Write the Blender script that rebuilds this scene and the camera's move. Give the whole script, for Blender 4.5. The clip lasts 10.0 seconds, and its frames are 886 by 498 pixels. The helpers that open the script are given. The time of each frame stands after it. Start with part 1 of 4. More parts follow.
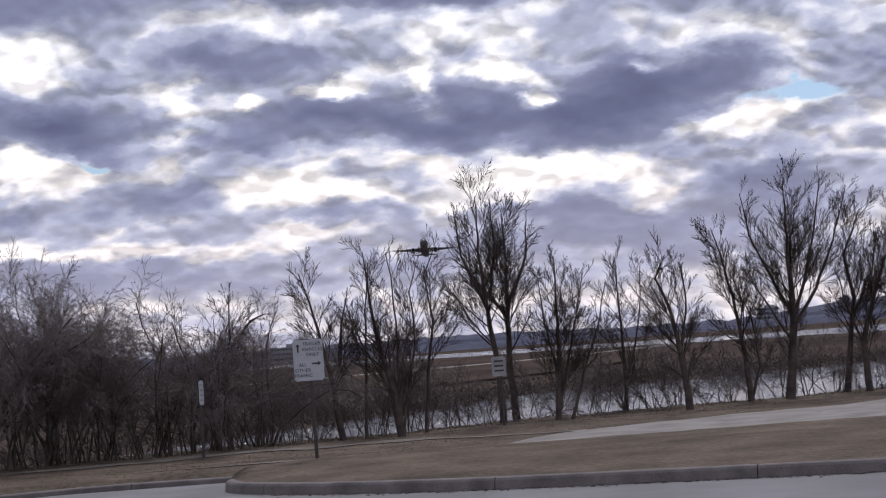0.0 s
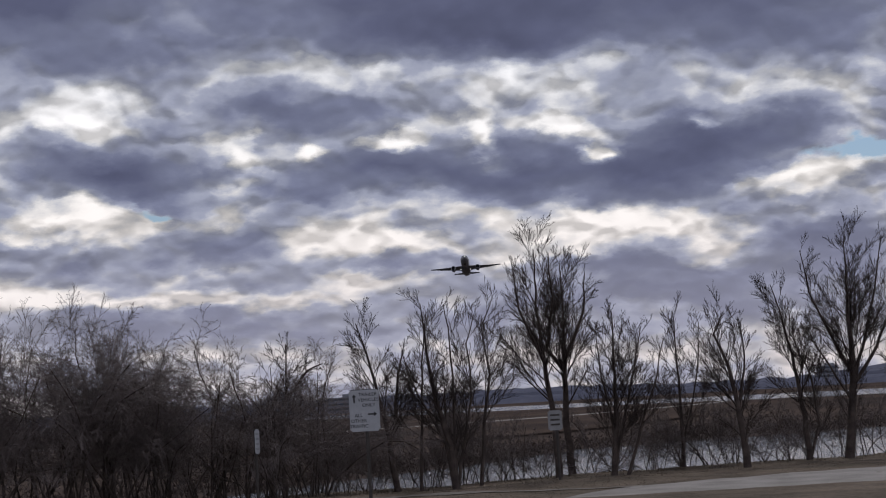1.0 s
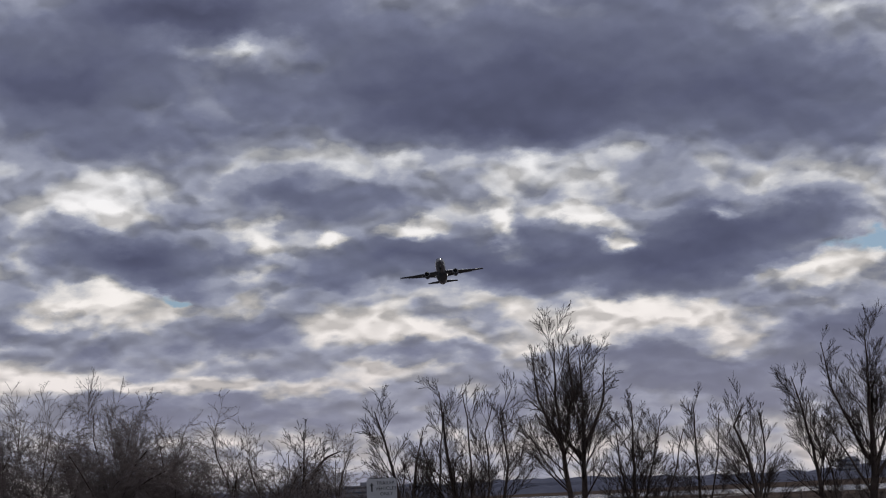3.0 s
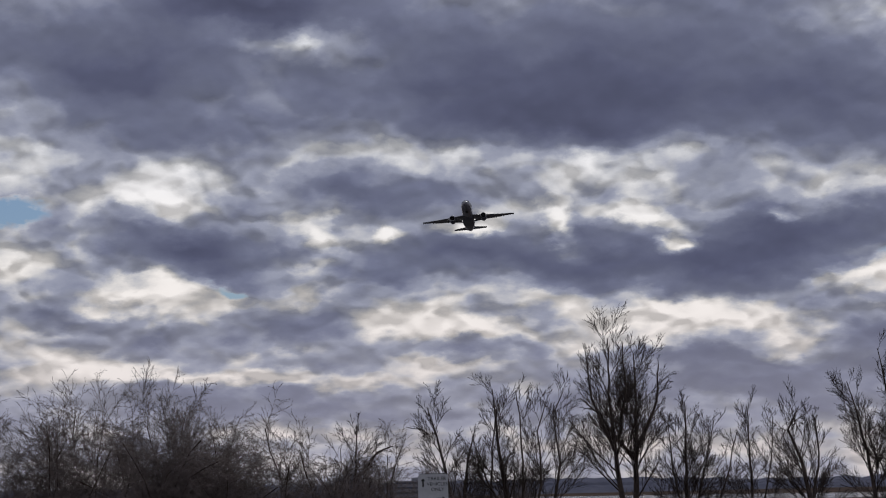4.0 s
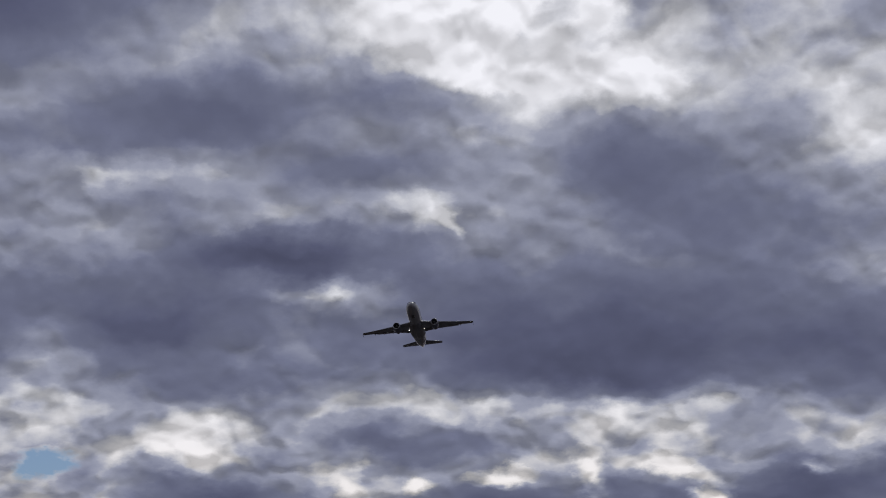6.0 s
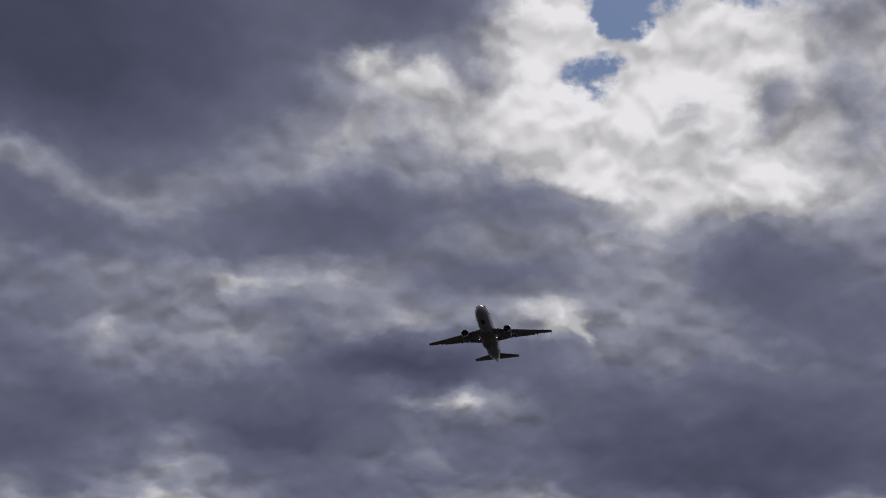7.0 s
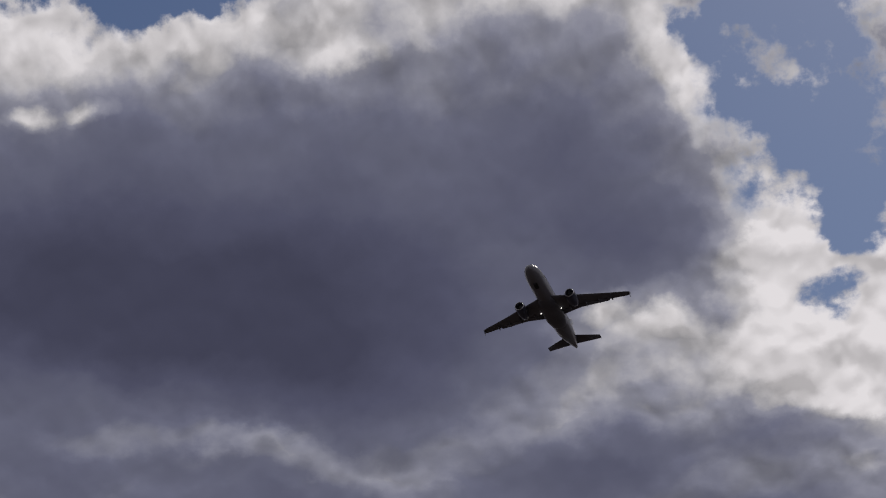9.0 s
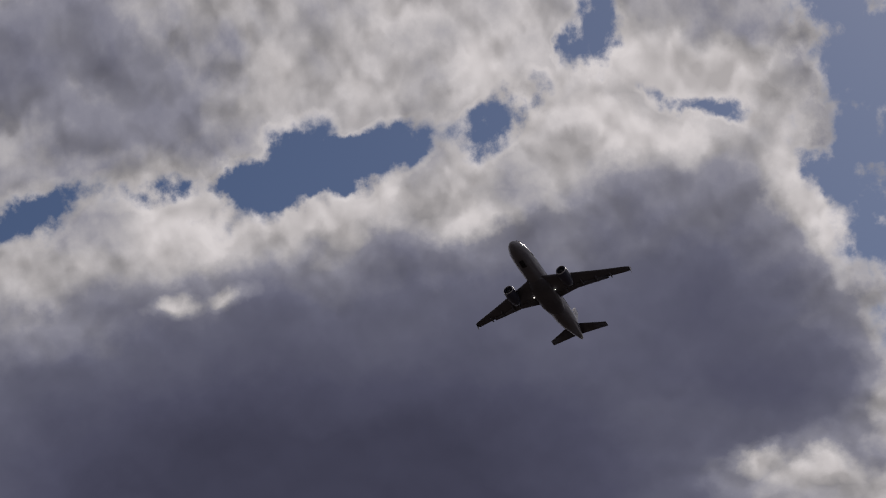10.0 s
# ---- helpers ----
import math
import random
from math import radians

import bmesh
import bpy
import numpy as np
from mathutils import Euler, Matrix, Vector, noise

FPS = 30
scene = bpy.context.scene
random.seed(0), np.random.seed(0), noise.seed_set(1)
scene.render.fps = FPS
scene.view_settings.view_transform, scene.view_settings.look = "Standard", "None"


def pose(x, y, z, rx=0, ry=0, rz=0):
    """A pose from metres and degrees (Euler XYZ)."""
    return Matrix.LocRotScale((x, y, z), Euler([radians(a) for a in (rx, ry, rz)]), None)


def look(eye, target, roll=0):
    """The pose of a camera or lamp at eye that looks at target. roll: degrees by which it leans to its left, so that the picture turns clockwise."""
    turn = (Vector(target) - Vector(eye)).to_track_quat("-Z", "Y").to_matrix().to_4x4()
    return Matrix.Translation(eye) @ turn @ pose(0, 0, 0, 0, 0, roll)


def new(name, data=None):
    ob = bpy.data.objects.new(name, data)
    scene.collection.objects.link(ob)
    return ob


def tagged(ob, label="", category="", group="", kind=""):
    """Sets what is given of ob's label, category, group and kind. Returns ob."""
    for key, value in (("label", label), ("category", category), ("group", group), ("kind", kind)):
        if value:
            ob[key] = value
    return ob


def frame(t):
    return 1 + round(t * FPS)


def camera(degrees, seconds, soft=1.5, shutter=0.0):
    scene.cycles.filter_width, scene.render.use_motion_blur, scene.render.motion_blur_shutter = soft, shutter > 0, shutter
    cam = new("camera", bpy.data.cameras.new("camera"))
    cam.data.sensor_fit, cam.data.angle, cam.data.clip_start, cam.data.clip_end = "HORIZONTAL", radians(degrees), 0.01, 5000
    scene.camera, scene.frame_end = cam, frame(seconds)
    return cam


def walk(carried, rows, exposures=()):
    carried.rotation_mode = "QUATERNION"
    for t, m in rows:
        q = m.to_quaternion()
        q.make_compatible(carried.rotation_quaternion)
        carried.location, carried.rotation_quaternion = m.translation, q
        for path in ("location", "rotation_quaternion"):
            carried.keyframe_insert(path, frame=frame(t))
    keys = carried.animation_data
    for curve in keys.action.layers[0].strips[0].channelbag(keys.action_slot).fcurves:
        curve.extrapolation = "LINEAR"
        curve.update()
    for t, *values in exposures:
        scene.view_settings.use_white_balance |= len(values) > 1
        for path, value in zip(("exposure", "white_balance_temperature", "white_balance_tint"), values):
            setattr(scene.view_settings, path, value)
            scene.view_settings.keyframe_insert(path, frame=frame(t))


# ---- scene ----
EYE = Vector((0.0, 0.0, 1.7))
cam = camera(27.82, 10.0, soft=1.1)


def aim(yaw, pitch, roll):
    """A pose at the eye: degrees to the right of north (+y), up, and leaning left."""
    a, b = radians(yaw), radians(pitch)
    way = Vector((math.sin(a) * math.cos(b), math.cos(a) * math.cos(b), math.sin(b)))
    return look(EYE, EYE + way * 100, roll)


walk(cam, [
    (0, aim(0.00, 3.13, -4.30)),
    (0.2, aim(0.66, 4.11, -3.93)),
    (0.5, aim(1.42, 4.38, -3.94)),
    (1, aim(-1.75, 4.92, -3.33)),
    (1.3, aim(-2.19, 6.21, -2.86)),
    (1.5, aim(-2.39, 7.06, -2.76)),
    (2, aim(-2.42, 8.19, -2.74)),
    (2.5, aim(-2.38, 8.02, -2.81)),
    (2.7, aim(-2.32, 7.90, -2.82)),
    (3.8, aim(-2.91, 7.69, -1.63)),
    (4, aim(-4.06, 7.73, -1.31)),
    (4.5, aim(-4.61, 7.95, -1.18)),
    (5, aim(-4.79, 8.94, -1.26)),
    (5.2, aim(-4.65, 10.86, -1.29)),
    (5.5, aim(-4.48, 13.59, -1.33)),
    (5.7, aim(-4.39, 14.69, -1.37)),
    (6.8, aim(-8.42, 18.26, 0.12)),
    (7, aim(-9.22, 19.21, 0.26)),
    (7.5, aim(-12.01, 20.20, 0.49)),
    (7.8, aim(-14.24, 22.38, -0.16)),
    (8, aim(-15.64, 24.37, -0.59)),
    (8.3, aim(-16.88, 25.27, -1.40)),
    (8.5, aim(-17.29, 25.29, -2.04)),
    (9, aim(-17.38, 27.54, -3.93)),
    (9.3, aim(-17.31, 29.10, -4.87)),
    (9.5, aim(-17.35, 30.86, -5.48)),
    (9.8, aim(-19.93, 32.68, -5.39)),
    (10, aim(-22.13, 33.14, -5.39)),
], exposures=[(0, 0.72, 6100, 15), (0.5, 0.36, 6100, 14), (1.0, 0.2, 6150, 12), (1.5, 0.1, 6150, 11), (2.5, 0.05, 6200, 11), (4.5, 0.0, 6200, 12), (5.7, 0.0, 6150, 13), (7.0, -0.22, 6350, 13), (8.0, -0.3, 6450, 14), (9.0, -0.32, 6500, 15), (10, -0.45, 6650, 16)])

# ---- sky: broken winter cloud, lit from behind and above ----
SUN_AZ, SUN_EL = 10.0, 46.0
world = bpy.data.worlds.new("world")
scene.world = world
world.use_nodes = True
WT = world.node_tree
WT.nodes.clear()


def wmath(op, a, b=None, c=None, clamp=False):
    n = WT.nodes.new("ShaderNodeMath")
    n.operation, n.use_clamp = op, clamp
    for i, v in enumerate((a, b, c)):
        if v is None:
            continue
        if isinstance(v, (int, float)):
            n.inputs[i].default_value = v
        else:
            WT.links.new(v, n.inputs[i])
    return n.outputs[0]


def wvec(op, a, b):
    n = WT.nodes.new("ShaderNodeVectorMath")
    n.operation = op
    for i, v in enumerate((a, b)):
        if isinstance(v, tuple):
            n.inputs[i].default_value = v
        else:
            WT.links.new(v, n.inputs[i])
    return n.outputs[0]


def wnoise(vector, scale, detail, rough, colour=False, distortion=0.0):
    n = WT.nodes.new("ShaderNodeTexNoise")
    n.inputs["Scale"].default_value = scale
    n.inputs["Detail"].default_value = detail
    n.inputs["Roughness"].default_value = rough
    n.inputs["Distortion"].default_value = distortion
    WT.links.new(vector, n.inputs["Vector"])
    return n.outputs["Color" if colour else "Fac"]


def wramp(fac, stops, smooth=False):
    n = WT.nodes.new("ShaderNodeValToRGB")
    n.color_ramp.interpolation = "EASE" if smooth else "LINEAR"
    while len(n.color_ramp.elements) < len(stops):
        n.color_ramp.elements.new(0.5)
    for e, (p, c) in zip(n.color_ramp.elements, stops):
        e.position, e.color = p, (*c, 1)
    WT.links.new(fac, n.inputs[0])
    return n.outputs[0]


coord = WT.nodes.new("ShaderNodeTexCoord").outputs["Generated"]
sep = WT.nodes.new("ShaderNodeSeparateXYZ")
WT.links.new(coord, sep.inputs[0])
dx, dy, dz = sep.outputs
azimuth = wmath("DEGREES", wmath("ARCTAN2", dx, dy))
elevation = wmath("DEGREES", wmath("ARCSINE", dz))
# the cloud seen in perspective: smaller towards the horizon, broader than high
reach = wmath("ADD", wmath("MAXIMUM", elevation, 0.0), 30.0)
sheet = WT.nodes.new("ShaderNodeCombineXYZ")
WT.links.new(wmath("MULTIPLY", azimuth, 1 / 24), sheet.inputs[0])
WT.links.new(wmath("MULTIPLY", wmath("LOGARITHM", reach, math.e), 2.9), sheet.inputs[1])
sheet = sheet.outputs[0]
sheet_above = wvec("ADD", sheet, (0.004, 0.022, 0.0))
# billows: large, middle and fine
sway = wvec("SUBTRACT", wnoise(sheet, 3.0, 2.0, 0.5, True), (0.5, 0.5, 0.5))
curl = wvec("SUBTRACT", wnoise(sheet, 9.0, 7.0, 0.56, True), (0.5, 0.5, 0.5))
flat = WT.nodes.new("ShaderNodeCombineXYZ")
WT.links.new(azimuth, flat.inputs[0])
WT.links.new(elevation, flat.inputs[1])
bent = wvec("ADD", flat.outputs[0], wvec("MULTIPLY", sway, (2.0, 1.2, 0.0)))
bent = wvec("ADD", bent, wvec("MULTIPLY", curl, (3.2, 2.2, 0.0)))
thick = wmath("ADD", 0.5, 0.0)
clear = wmath("ADD", 0.0, 0.0)


def spot(az, el, wide, high, turn):
    m = WT.nodes.new("ShaderNodeMapping")
    m.vector_type = "TEXTURE"
    m.inputs["Location"].default_value = (az, el, 0)
    m.inputs["Rotation"].default_value = (0, 0, radians(turn))
    m.inputs["Scale"].default_value = (wide / math.cos(radians(el)), high, 1)
    WT.links.new(bent, m.inputs["Vector"])
    g = WT.nodes.new("ShaderNodeTexGradient")
    g.gradient_type = "SPHERICAL"
    WT.links.new(m.outputs[0], g.inputs[0])
    return g.outputs["Fac"]


def puff(az, el, wide, high, turn, amount):
    """A thicker (or, below zero, a thinner) part of the cloud: degrees of azimuth and elevation, radii, turn."""
    global thick
    thick = wmath("MULTIPLY_ADD", spot(az, el, wide, high, turn), amount, thick)


def gap(az, el, wide, high, turn, amount):
    """A hole in the cloud through which the blue sky shows."""
    global clear
    clear = wmath("MULTIPLY_ADD", spot(az, el, wide, high, turn), amount, clear)


puff(2.8, 12.6, 12.67, 3.08, -4, 0.6)
puff(0.9, 11.6, 5.43, 1.09, -4, 0.25)
puff(-13.7, 13.6, 6.88, 3.08, -0, 0.45)
puff(-8.6, 15.5, 5.97, 1.27, -1, 0.2)
puff(-12.0, 11.5, 5.07, 1.27, -1, 0.3)
puff(-6.4, 9.7, 4.89, 1.36, -2, 0.5)
puff(-12.2, 7.8, 3.98, 1.45, -7, 0.75)
puff(-8.6, 8.0, 0.90, 0.90, -2, 0.5)
puff(-2.8, 7.4, 5.97, 1.36, -3, 0.6)
puff(4.8, 7.1, 7.24, 1.90, 1, 0.75)
puff(7.9, 8.1, 4.16, 1.09, 1, 0.4)
puff(-8.9, 5.4, 3.26, 1.09, -2, 0.6)
puff(-13.4, 4.9, 3.44, 0.81, -2, 0.45)
puff(-15.4, 5.8, 2.17, 0.45, -2, 0.3)
puff(-1.9, 5.3, 2.53, 0.54, -3, 0.35)
puff(-3.7, 4.5, 3.62, 0.45, -3, 0.35)
puff(10.2, 4.4, 3.62, 1.00, -4, 0.55)
puff(6.7, 3.8, 3.62, 0.54, -3, 0.4)
puff(2.8, 4.1, 3.62, 0.45, -3, 0.45)
puff(-8.6, 2.6, 11.76, 0.90, -3, 0.4)
puff(-2.6, 4.4, 19.91, 2.71, -3, -0.08)
puff(4.9, 3.1, 6.33, 0.63, -3, 0.45)
puff(-0.5, 2.9, 5.43, 0.45, -3, 0.35)
puff(-8.4, 14.3, 3.62, 0.76, -4, -0.42)
puff(-0.1, 10.6, 6.88, 1.09, -3, -0.3)
puff(-12.8, 9.1, 1.36, 1.27, -1, -0.4)
puff(-2.8, 8.3, 1.27, 0.43, 2, -0.65)
puff(-5.4, 8.3, 0.90, 0.36, 3, -0.5)
puff(-0.1, 8.6, 1.54, 0.76, -53, -0.5)
puff(3.3, 7.8, 1.00, 0.54, 6, -0.9)
puff(-8.1, 8.1, 1.27, 1.99, -2, -0.35)
puff(-14.0, 6.4, 4.16, 0.81, -2, -0.35)
puff(-4.4, 5.2, 6.88, 0.81, -3, -0.25)
puff(3.8, 5.3, 5.97, 0.81, -6, -0.4)
puff(9.5, 6.2, 3.44, 0.63, 8, -0.5)
puff(-11.3, 3.6, 7.60, 0.47, -2, -0.45)
puff(-4.3, 4.0, 1.99, 0.72, -3, -0.3)
puff(2.5, 8.8, 2.53, 0.51, -14, -0.35)
puff(6.8, 8.5, 0.90, 0.33, -4, -0.5)
puff(-0.6, 1.5, 16.29, 0.63, -3, -0.2)
gap(11.5, 6.9, 1.99, 0.62, -5, 1)
gap(-11.2, 6.5, 1.00, 0.29, -2, 0.7)
puff(4.3, 16.5, 7.24, 3.44, -4, 0.45)
puff(-9.7, 15.7, 5.07, 1.45, 0, 0.4)
puff(-13.0, 20.4, 6.15, 1.45, 2, 0.35)
puff(-7.9, 18.4, 5.07, 1.27, -0, 0.3)
puff(-15.9, 18.0, 3.62, 0.76, -3, -0.34)
puff(1.4, 20.9, 2.17, 1.27, -3, -0.35)
puff(-2.8, 21.4, 1.99, 0.54, -2, -0.25)
puff(-5.5, 16.7, 1.45, 0.90, -31, -0.3)
puff(-4.8, 16.3, 0.72, 0.40, -36, -0.4)
puff(8.8, 19.7, 2.90, 1.99, -6, -0.2)
gap(-18.1, 9.1, 1.63, 0.62, 1, 1)
puff(-21.6, 24.2, 7.60, 4.52, 4, 0.65)
puff(-10.5, 27.1, 4.34, 2.53, -0, 0.4)
puff(-3.4, 13.1, 8.14, 3.44, -2, 0.35)
puff(-10.7, 15.7, 2.71, 1.27, 0, 0.3)
puff(-23.5, 12.5, 6.33, 1.99, 3, 0.45)
puff(-20.0, 14.2, 4.52, 1.45, 2, 0.25)
puff(-22.2, 19.7, 5.43, 1.09, -8, 0.3)
puff(-6.9, 20.9, 4.34, 1.63, -1, 0.25)
puff(-13.6, 19.5, 5.43, 1.09, 1, 0.2)
puff(1.5, 18.7, 3.26, 1.99, -4, 0.35)
puff(-4.7, 26.6, 1.63, 2.17, -3, -0.5)
puff(-3.0, 22.0, 5.43, 1.81, -18, -0.35)
puff(-24.6, 15.1, 8.14, 5.43, 4, 0.4)
puff(-18.4, 19.9, 10.86, 4.52, 3, 0.12)
puff(-0.9, 25.1, 5.07, 3.08, -4, -0.42)
puff(-12.1, 25.4, 1.09, 0.63, 0, -0.4)
puff(-25.6, 18.1, 1.45, 0.45, 5, -0.2)
puff(-20.3, 16.5, 1.63, 0.81, 3, -0.18)
puff(-23.3, 21.4, 5.43, 0.72, -15, -0.2)
puff(-0.6, 23.9, 1.18, 1.27, -4, 0.5)
puff(-1.8, 22.7, 1.09, 0.81, -4, 0.3)
puff(2.0, 23.5, 1.45, 1.27, -5, 0.5)
gap(-3.8, 24.7, 1.45, 0.81, -3, 0.8)
gap(-3.2, 27.1, 1.00, 1.36, -4, 0.55)
gap(1.7, 26.8, 3.44, 0.90, -6, 0.45)
puff(-21.1, 28.1, 12.67, 6.88, -2, 0.6)
puff(-30.8, 20.5, 8.14, 2.90, 1, 0.42)
puff(-12.6, 30.6, 5.07, 3.98, -6, 0.35)
puff(-30.0, 24.0, 9.05, 3.62, 1, 0.3)
puff(-30.5, 34.5, 5.43, 2.53, 3, -0.3)
puff(-23.0, 35.0, 7.24, 1.63, -1, -0.25)
puff(-20.0, 34.0, 2.90, 0.72, 2, -0.25)
puff(-32.4, 31.5, 1.09, 0.54, 4, -0.5)
puff(-30.3, 31.8, 1.09, 0.54, 3, -0.5)
puff(-5.7, 22.9, 3.98, 1.81, -9, -0.45)
puff(-3.5, 24.6, 2.71, 1.45, -10, -0.4)
puff(-9.7, 24.5, 1.45, 0.72, -7, -0.35)
puff(-26.2, 21.6, 5.43, 0.72, -1, -0.3)
puff(-8.1, 32.3, 2.71, 1.27, -64, -0.35)
puff(-5.1, 27.5, 2.71, 1.09, -65, -0.4)
gap(-3.0, 30.6, 4.70, 4.89, -12, 1.1)
gap(-27.9, 35.3, 1.45, 1.09, 2, 0.9)
gap(-2.4, 27.3, 1.81, 1.99, -11, 0.8)
gap(-30.5, 35.4, 1.27, 0.54, 4, 0.7)
puff(-32.5, 28.0, 10.86, 5.43, -1, 0.35)
puff(-36.0, 39.5, 5.79, 3.08, 3, 0.22)
puff(-19.9, 38.8, 18.10, 3.98, -7, -0.25)
puff(-25.1, 40.2, 2.90, 1.45, -4, 0.1)
puff(-35.7, 33.0, 4.34, 1.45, 2, -0.25)
puff(-27.1, 34.7, 4.34, 1.09, -3, -0.15)
puff(-14.7, 36.0, 3.62, 1.27, -10, -0.3)
puff(-11.3, 37.8, 2.90, 1.45, -12, -0.3)
puff(-6.0, 10.8, 6.0, 1.5, 0, -0.08)
puff(9.5, 12.0, 5.0, 2.6, 0, 0.28)
puff(8.5, 3.4, 7.0, 1.6, 0, 0.15)
puff(-15.0, 13.4, 4.5, 1.8, 0, 0.3)
puff(-2.0, 24.3, 7.0, 3.2, -20, -0.4)
puff(-5.5, 8.2, 5.0, 1.2, 0, -0.12)
puff(-11.5, 24.5, 3.0, 1.8, 0, -0.25)
puff(-1.5, 25.5, 4.0, 2.5, 0, -0.25)
puff(-10.0, 17.8, 14.0, 4.0, 0, 0.13)
puff(-34.5, 26.0, 9.0, 5.0, 0, 0.55)
puff(-27.0, 26.5, 7.0, 3.5, 0, 0.3)
gap(-37.2, 34.6, 2.35, 1.00, 23, 1)
gap(-28.8, 35.8, 2.71, 1.63, 28, 1.1)
gap(-32.5, 35.5, 2.53, 0.81, 16, 0.6)
gap(-23.8, 36.5, 2.71, 1.18, 16, 1)
gap(-26.4, 36.1, 2.17, 0.90, 7, 0.7)
gap(-19.0, 37.1, 2.17, 1.54, 28, 1)
gap(-15.2, 39.1, 1.09, 1.99, -25, 1)
gap(-11.6, 36.7, 2.17, 0.51, -22, 0.8)
gap(-5.5, 37.0, 3.08, 4.16, -16, 1)
gap(-6.1, 33.6, 2.17, 1.63, -15, 1)

# the holes have ragged edges with wisps in them
wisps = wmath("MULTIPLY", wmath("SUBTRACT", wnoise(sheet, 8.0, 9.0, 0.6), 0.5), 3.6)
clear = wmath("MULTIPLY_ADD", wisps, wmath("MULTIPLY", clear, 2.5, clamp=True), clear)

blue = WT.nodes.new("ShaderNodeTexSky")
blue.sky_type, blue.sun_disc = "NISHITA", False
blue.sun_elevation, blue.sun_rotation = radians(SUN_EL), radians(SUN_AZ)
blue.air_density, blue.dust_density = 1.2, 0.6
dim = wvec("MULTIPLY", blue.outputs[0], (0.037, 0.042, 0.051))
# the light that comes through: thin cloud shines, thick cloud is dark


def step(value, low, high, at_low, at_high):
    n = WT.nodes.new("ShaderNodeMapRange")
    n.interpolation_type = "SMOOTHSTEP"
    for k, v in ((1, low), (2, high), (3, at_low), (4, at_high)):
        n.inputs[k].default_value = v
    WT.links.new(value, n.inputs[0])
    return n.outputs[0]


def billow(vector, scale):
    n = WT.nodes.new("ShaderNodeTexVoronoi")
    n.feature = "SMOOTH_F1"
    n.inputs["Scale"].default_value = scale
    n.inputs["Smoothness"].default_value = 0.6
    n.inputs["Detail"].default_value = 1.0
    n.inputs["Roughness"].default_value = 0.55
    WT.links.new(vector, n.inputs["Vector"])
    return n.outputs["Distance"]


# uneven cloud: lit from above, ragged where thin, smooth where thick
domes = wmath("SUBTRACT", 0.62, billow(wvec("ADD", sheet, wvec("MULTIPLY", curl, (0.10, 0.10, 0.0))), 8.0))
lumps = wnoise(sheet, 6.0, 9.0, 0.56)
relief = wmath("SUBTRACT", lumps, wnoise(sheet_above, 6.0, 9.0, 0.56))
rough_sky = wmath("MULTIPLY", step(elevation, 5.0, 24.0, 0.9, 0.6), step(thick, 0.5, 1.1, 1.0, 0.35))
uneven = wmath("MULTIPLY_ADD", relief, -1.2, wmath("MULTIPLY", wmath("SUBTRACT", lumps, 0.5), 0.8))
uneven = wmath("MULTIPLY_ADD", domes, 0.4, uneven)
near_horizon = step(elevation, 8.0, 22.0, 1.0, 0.0)
knobs = wmath("SUBTRACT", 0.78, billow(wvec("ADD", sheet, wvec("MULTIPLY", curl, (0.06, 0.06, 0.0))), 19.0))
uneven = wmath("MULTIPLY_ADD", wmath("MULTIPLY", knobs, near_horizon), 0.34, uneven)
thick = wmath("MULTIPLY_ADD", uneven, rough_sky, thick)
thin = wmath("MULTIPLY", wmath("MAXIMUM", clear, 0.0), -0.35)
body = wmath("SMOOTH_MAX", wmath("ADD", thick, thin), 0.13, 0.18)
# rounded billows, bright above and shaded below
ruffled = wvec("ADD", sheet, wvec("MULTIPLY", curl, (0.07, 0.07, 0.0)))
raised = wvec("ADD", ruffled, (0.004, 0.022, 0.0))
puffs = wmath("SUBTRACT", billow(raised, 8.0), billow(ruffled, 8.0))
puffs = wmath("MULTIPLY_ADD", wmath("SUBTRACT", billow(raised, 22.0), billow(ruffled, 22.0)), wmath("MULTIPLY_ADD", near_horizon, 0.3, 0.35), puffs)
shade = wmath("MULTIPLY", puffs, wmath("MULTIPLY", step(body, 0.3, 1.0, 1.5, 0.2), step(elevation, 8.0, 30.0, 1.0, 0.75)))
shade = wmath("MINIMUM", wmath("MAXIMUM", wmath("ADD", shade, 1.0), 0.68), 1.15)
cloud = wramp(wmath("MULTIPLY", body, 0.72), [
    (0.0, (0.90, 0.885, 0.88)), (0.14, (0.75, 0.74, 0.735)), (0.25, (0.51, 0.51, 0.52)), (0.36, (0.285, 0.295, 0.35)),
    (0.55, (0.155, 0.165, 0.228)), (0.80, (0.094, 0.100, 0.156)), (1.0, (0.066, 0.070, 0.112))])
cover = wramp(clear, [(0.12, (1, 1, 1)), (0.62, (0, 0, 0))], True)
# low down the bright cloud is creamy and the dark cloud blue
low = wmath("MULTIPLY", elevation, 1 / 12.0, clamp=True)
cream = wramp(low, [(0.0, (0.98, 0.87, 0.79)), (0.6, (1.0, 0.95, 0.88)), (1.0, (1, 1, 1))])
slate = wramp(low, [(0.0, (0.98, 0.96, 0.98)), (0.6, (0.99, 0.99, 1.0)), (1.0, (1, 1, 1))])
tint = WT.nodes.new("ShaderNodeMix")
tint.data_type = "RGBA"
WT.links.new(step(body, 0.22, 0.55, 0.0, 1.0), tint.inputs[0])
WT.links.new(cream, tint.inputs[6])
WT.links.new(slate, tint.inputs[7])
cloud = wvec("MULTIPLY", cloud, tint.outputs[2])
lit = WT.nodes.new("ShaderNodeVectorMath")
lit.operation = "SCALE"
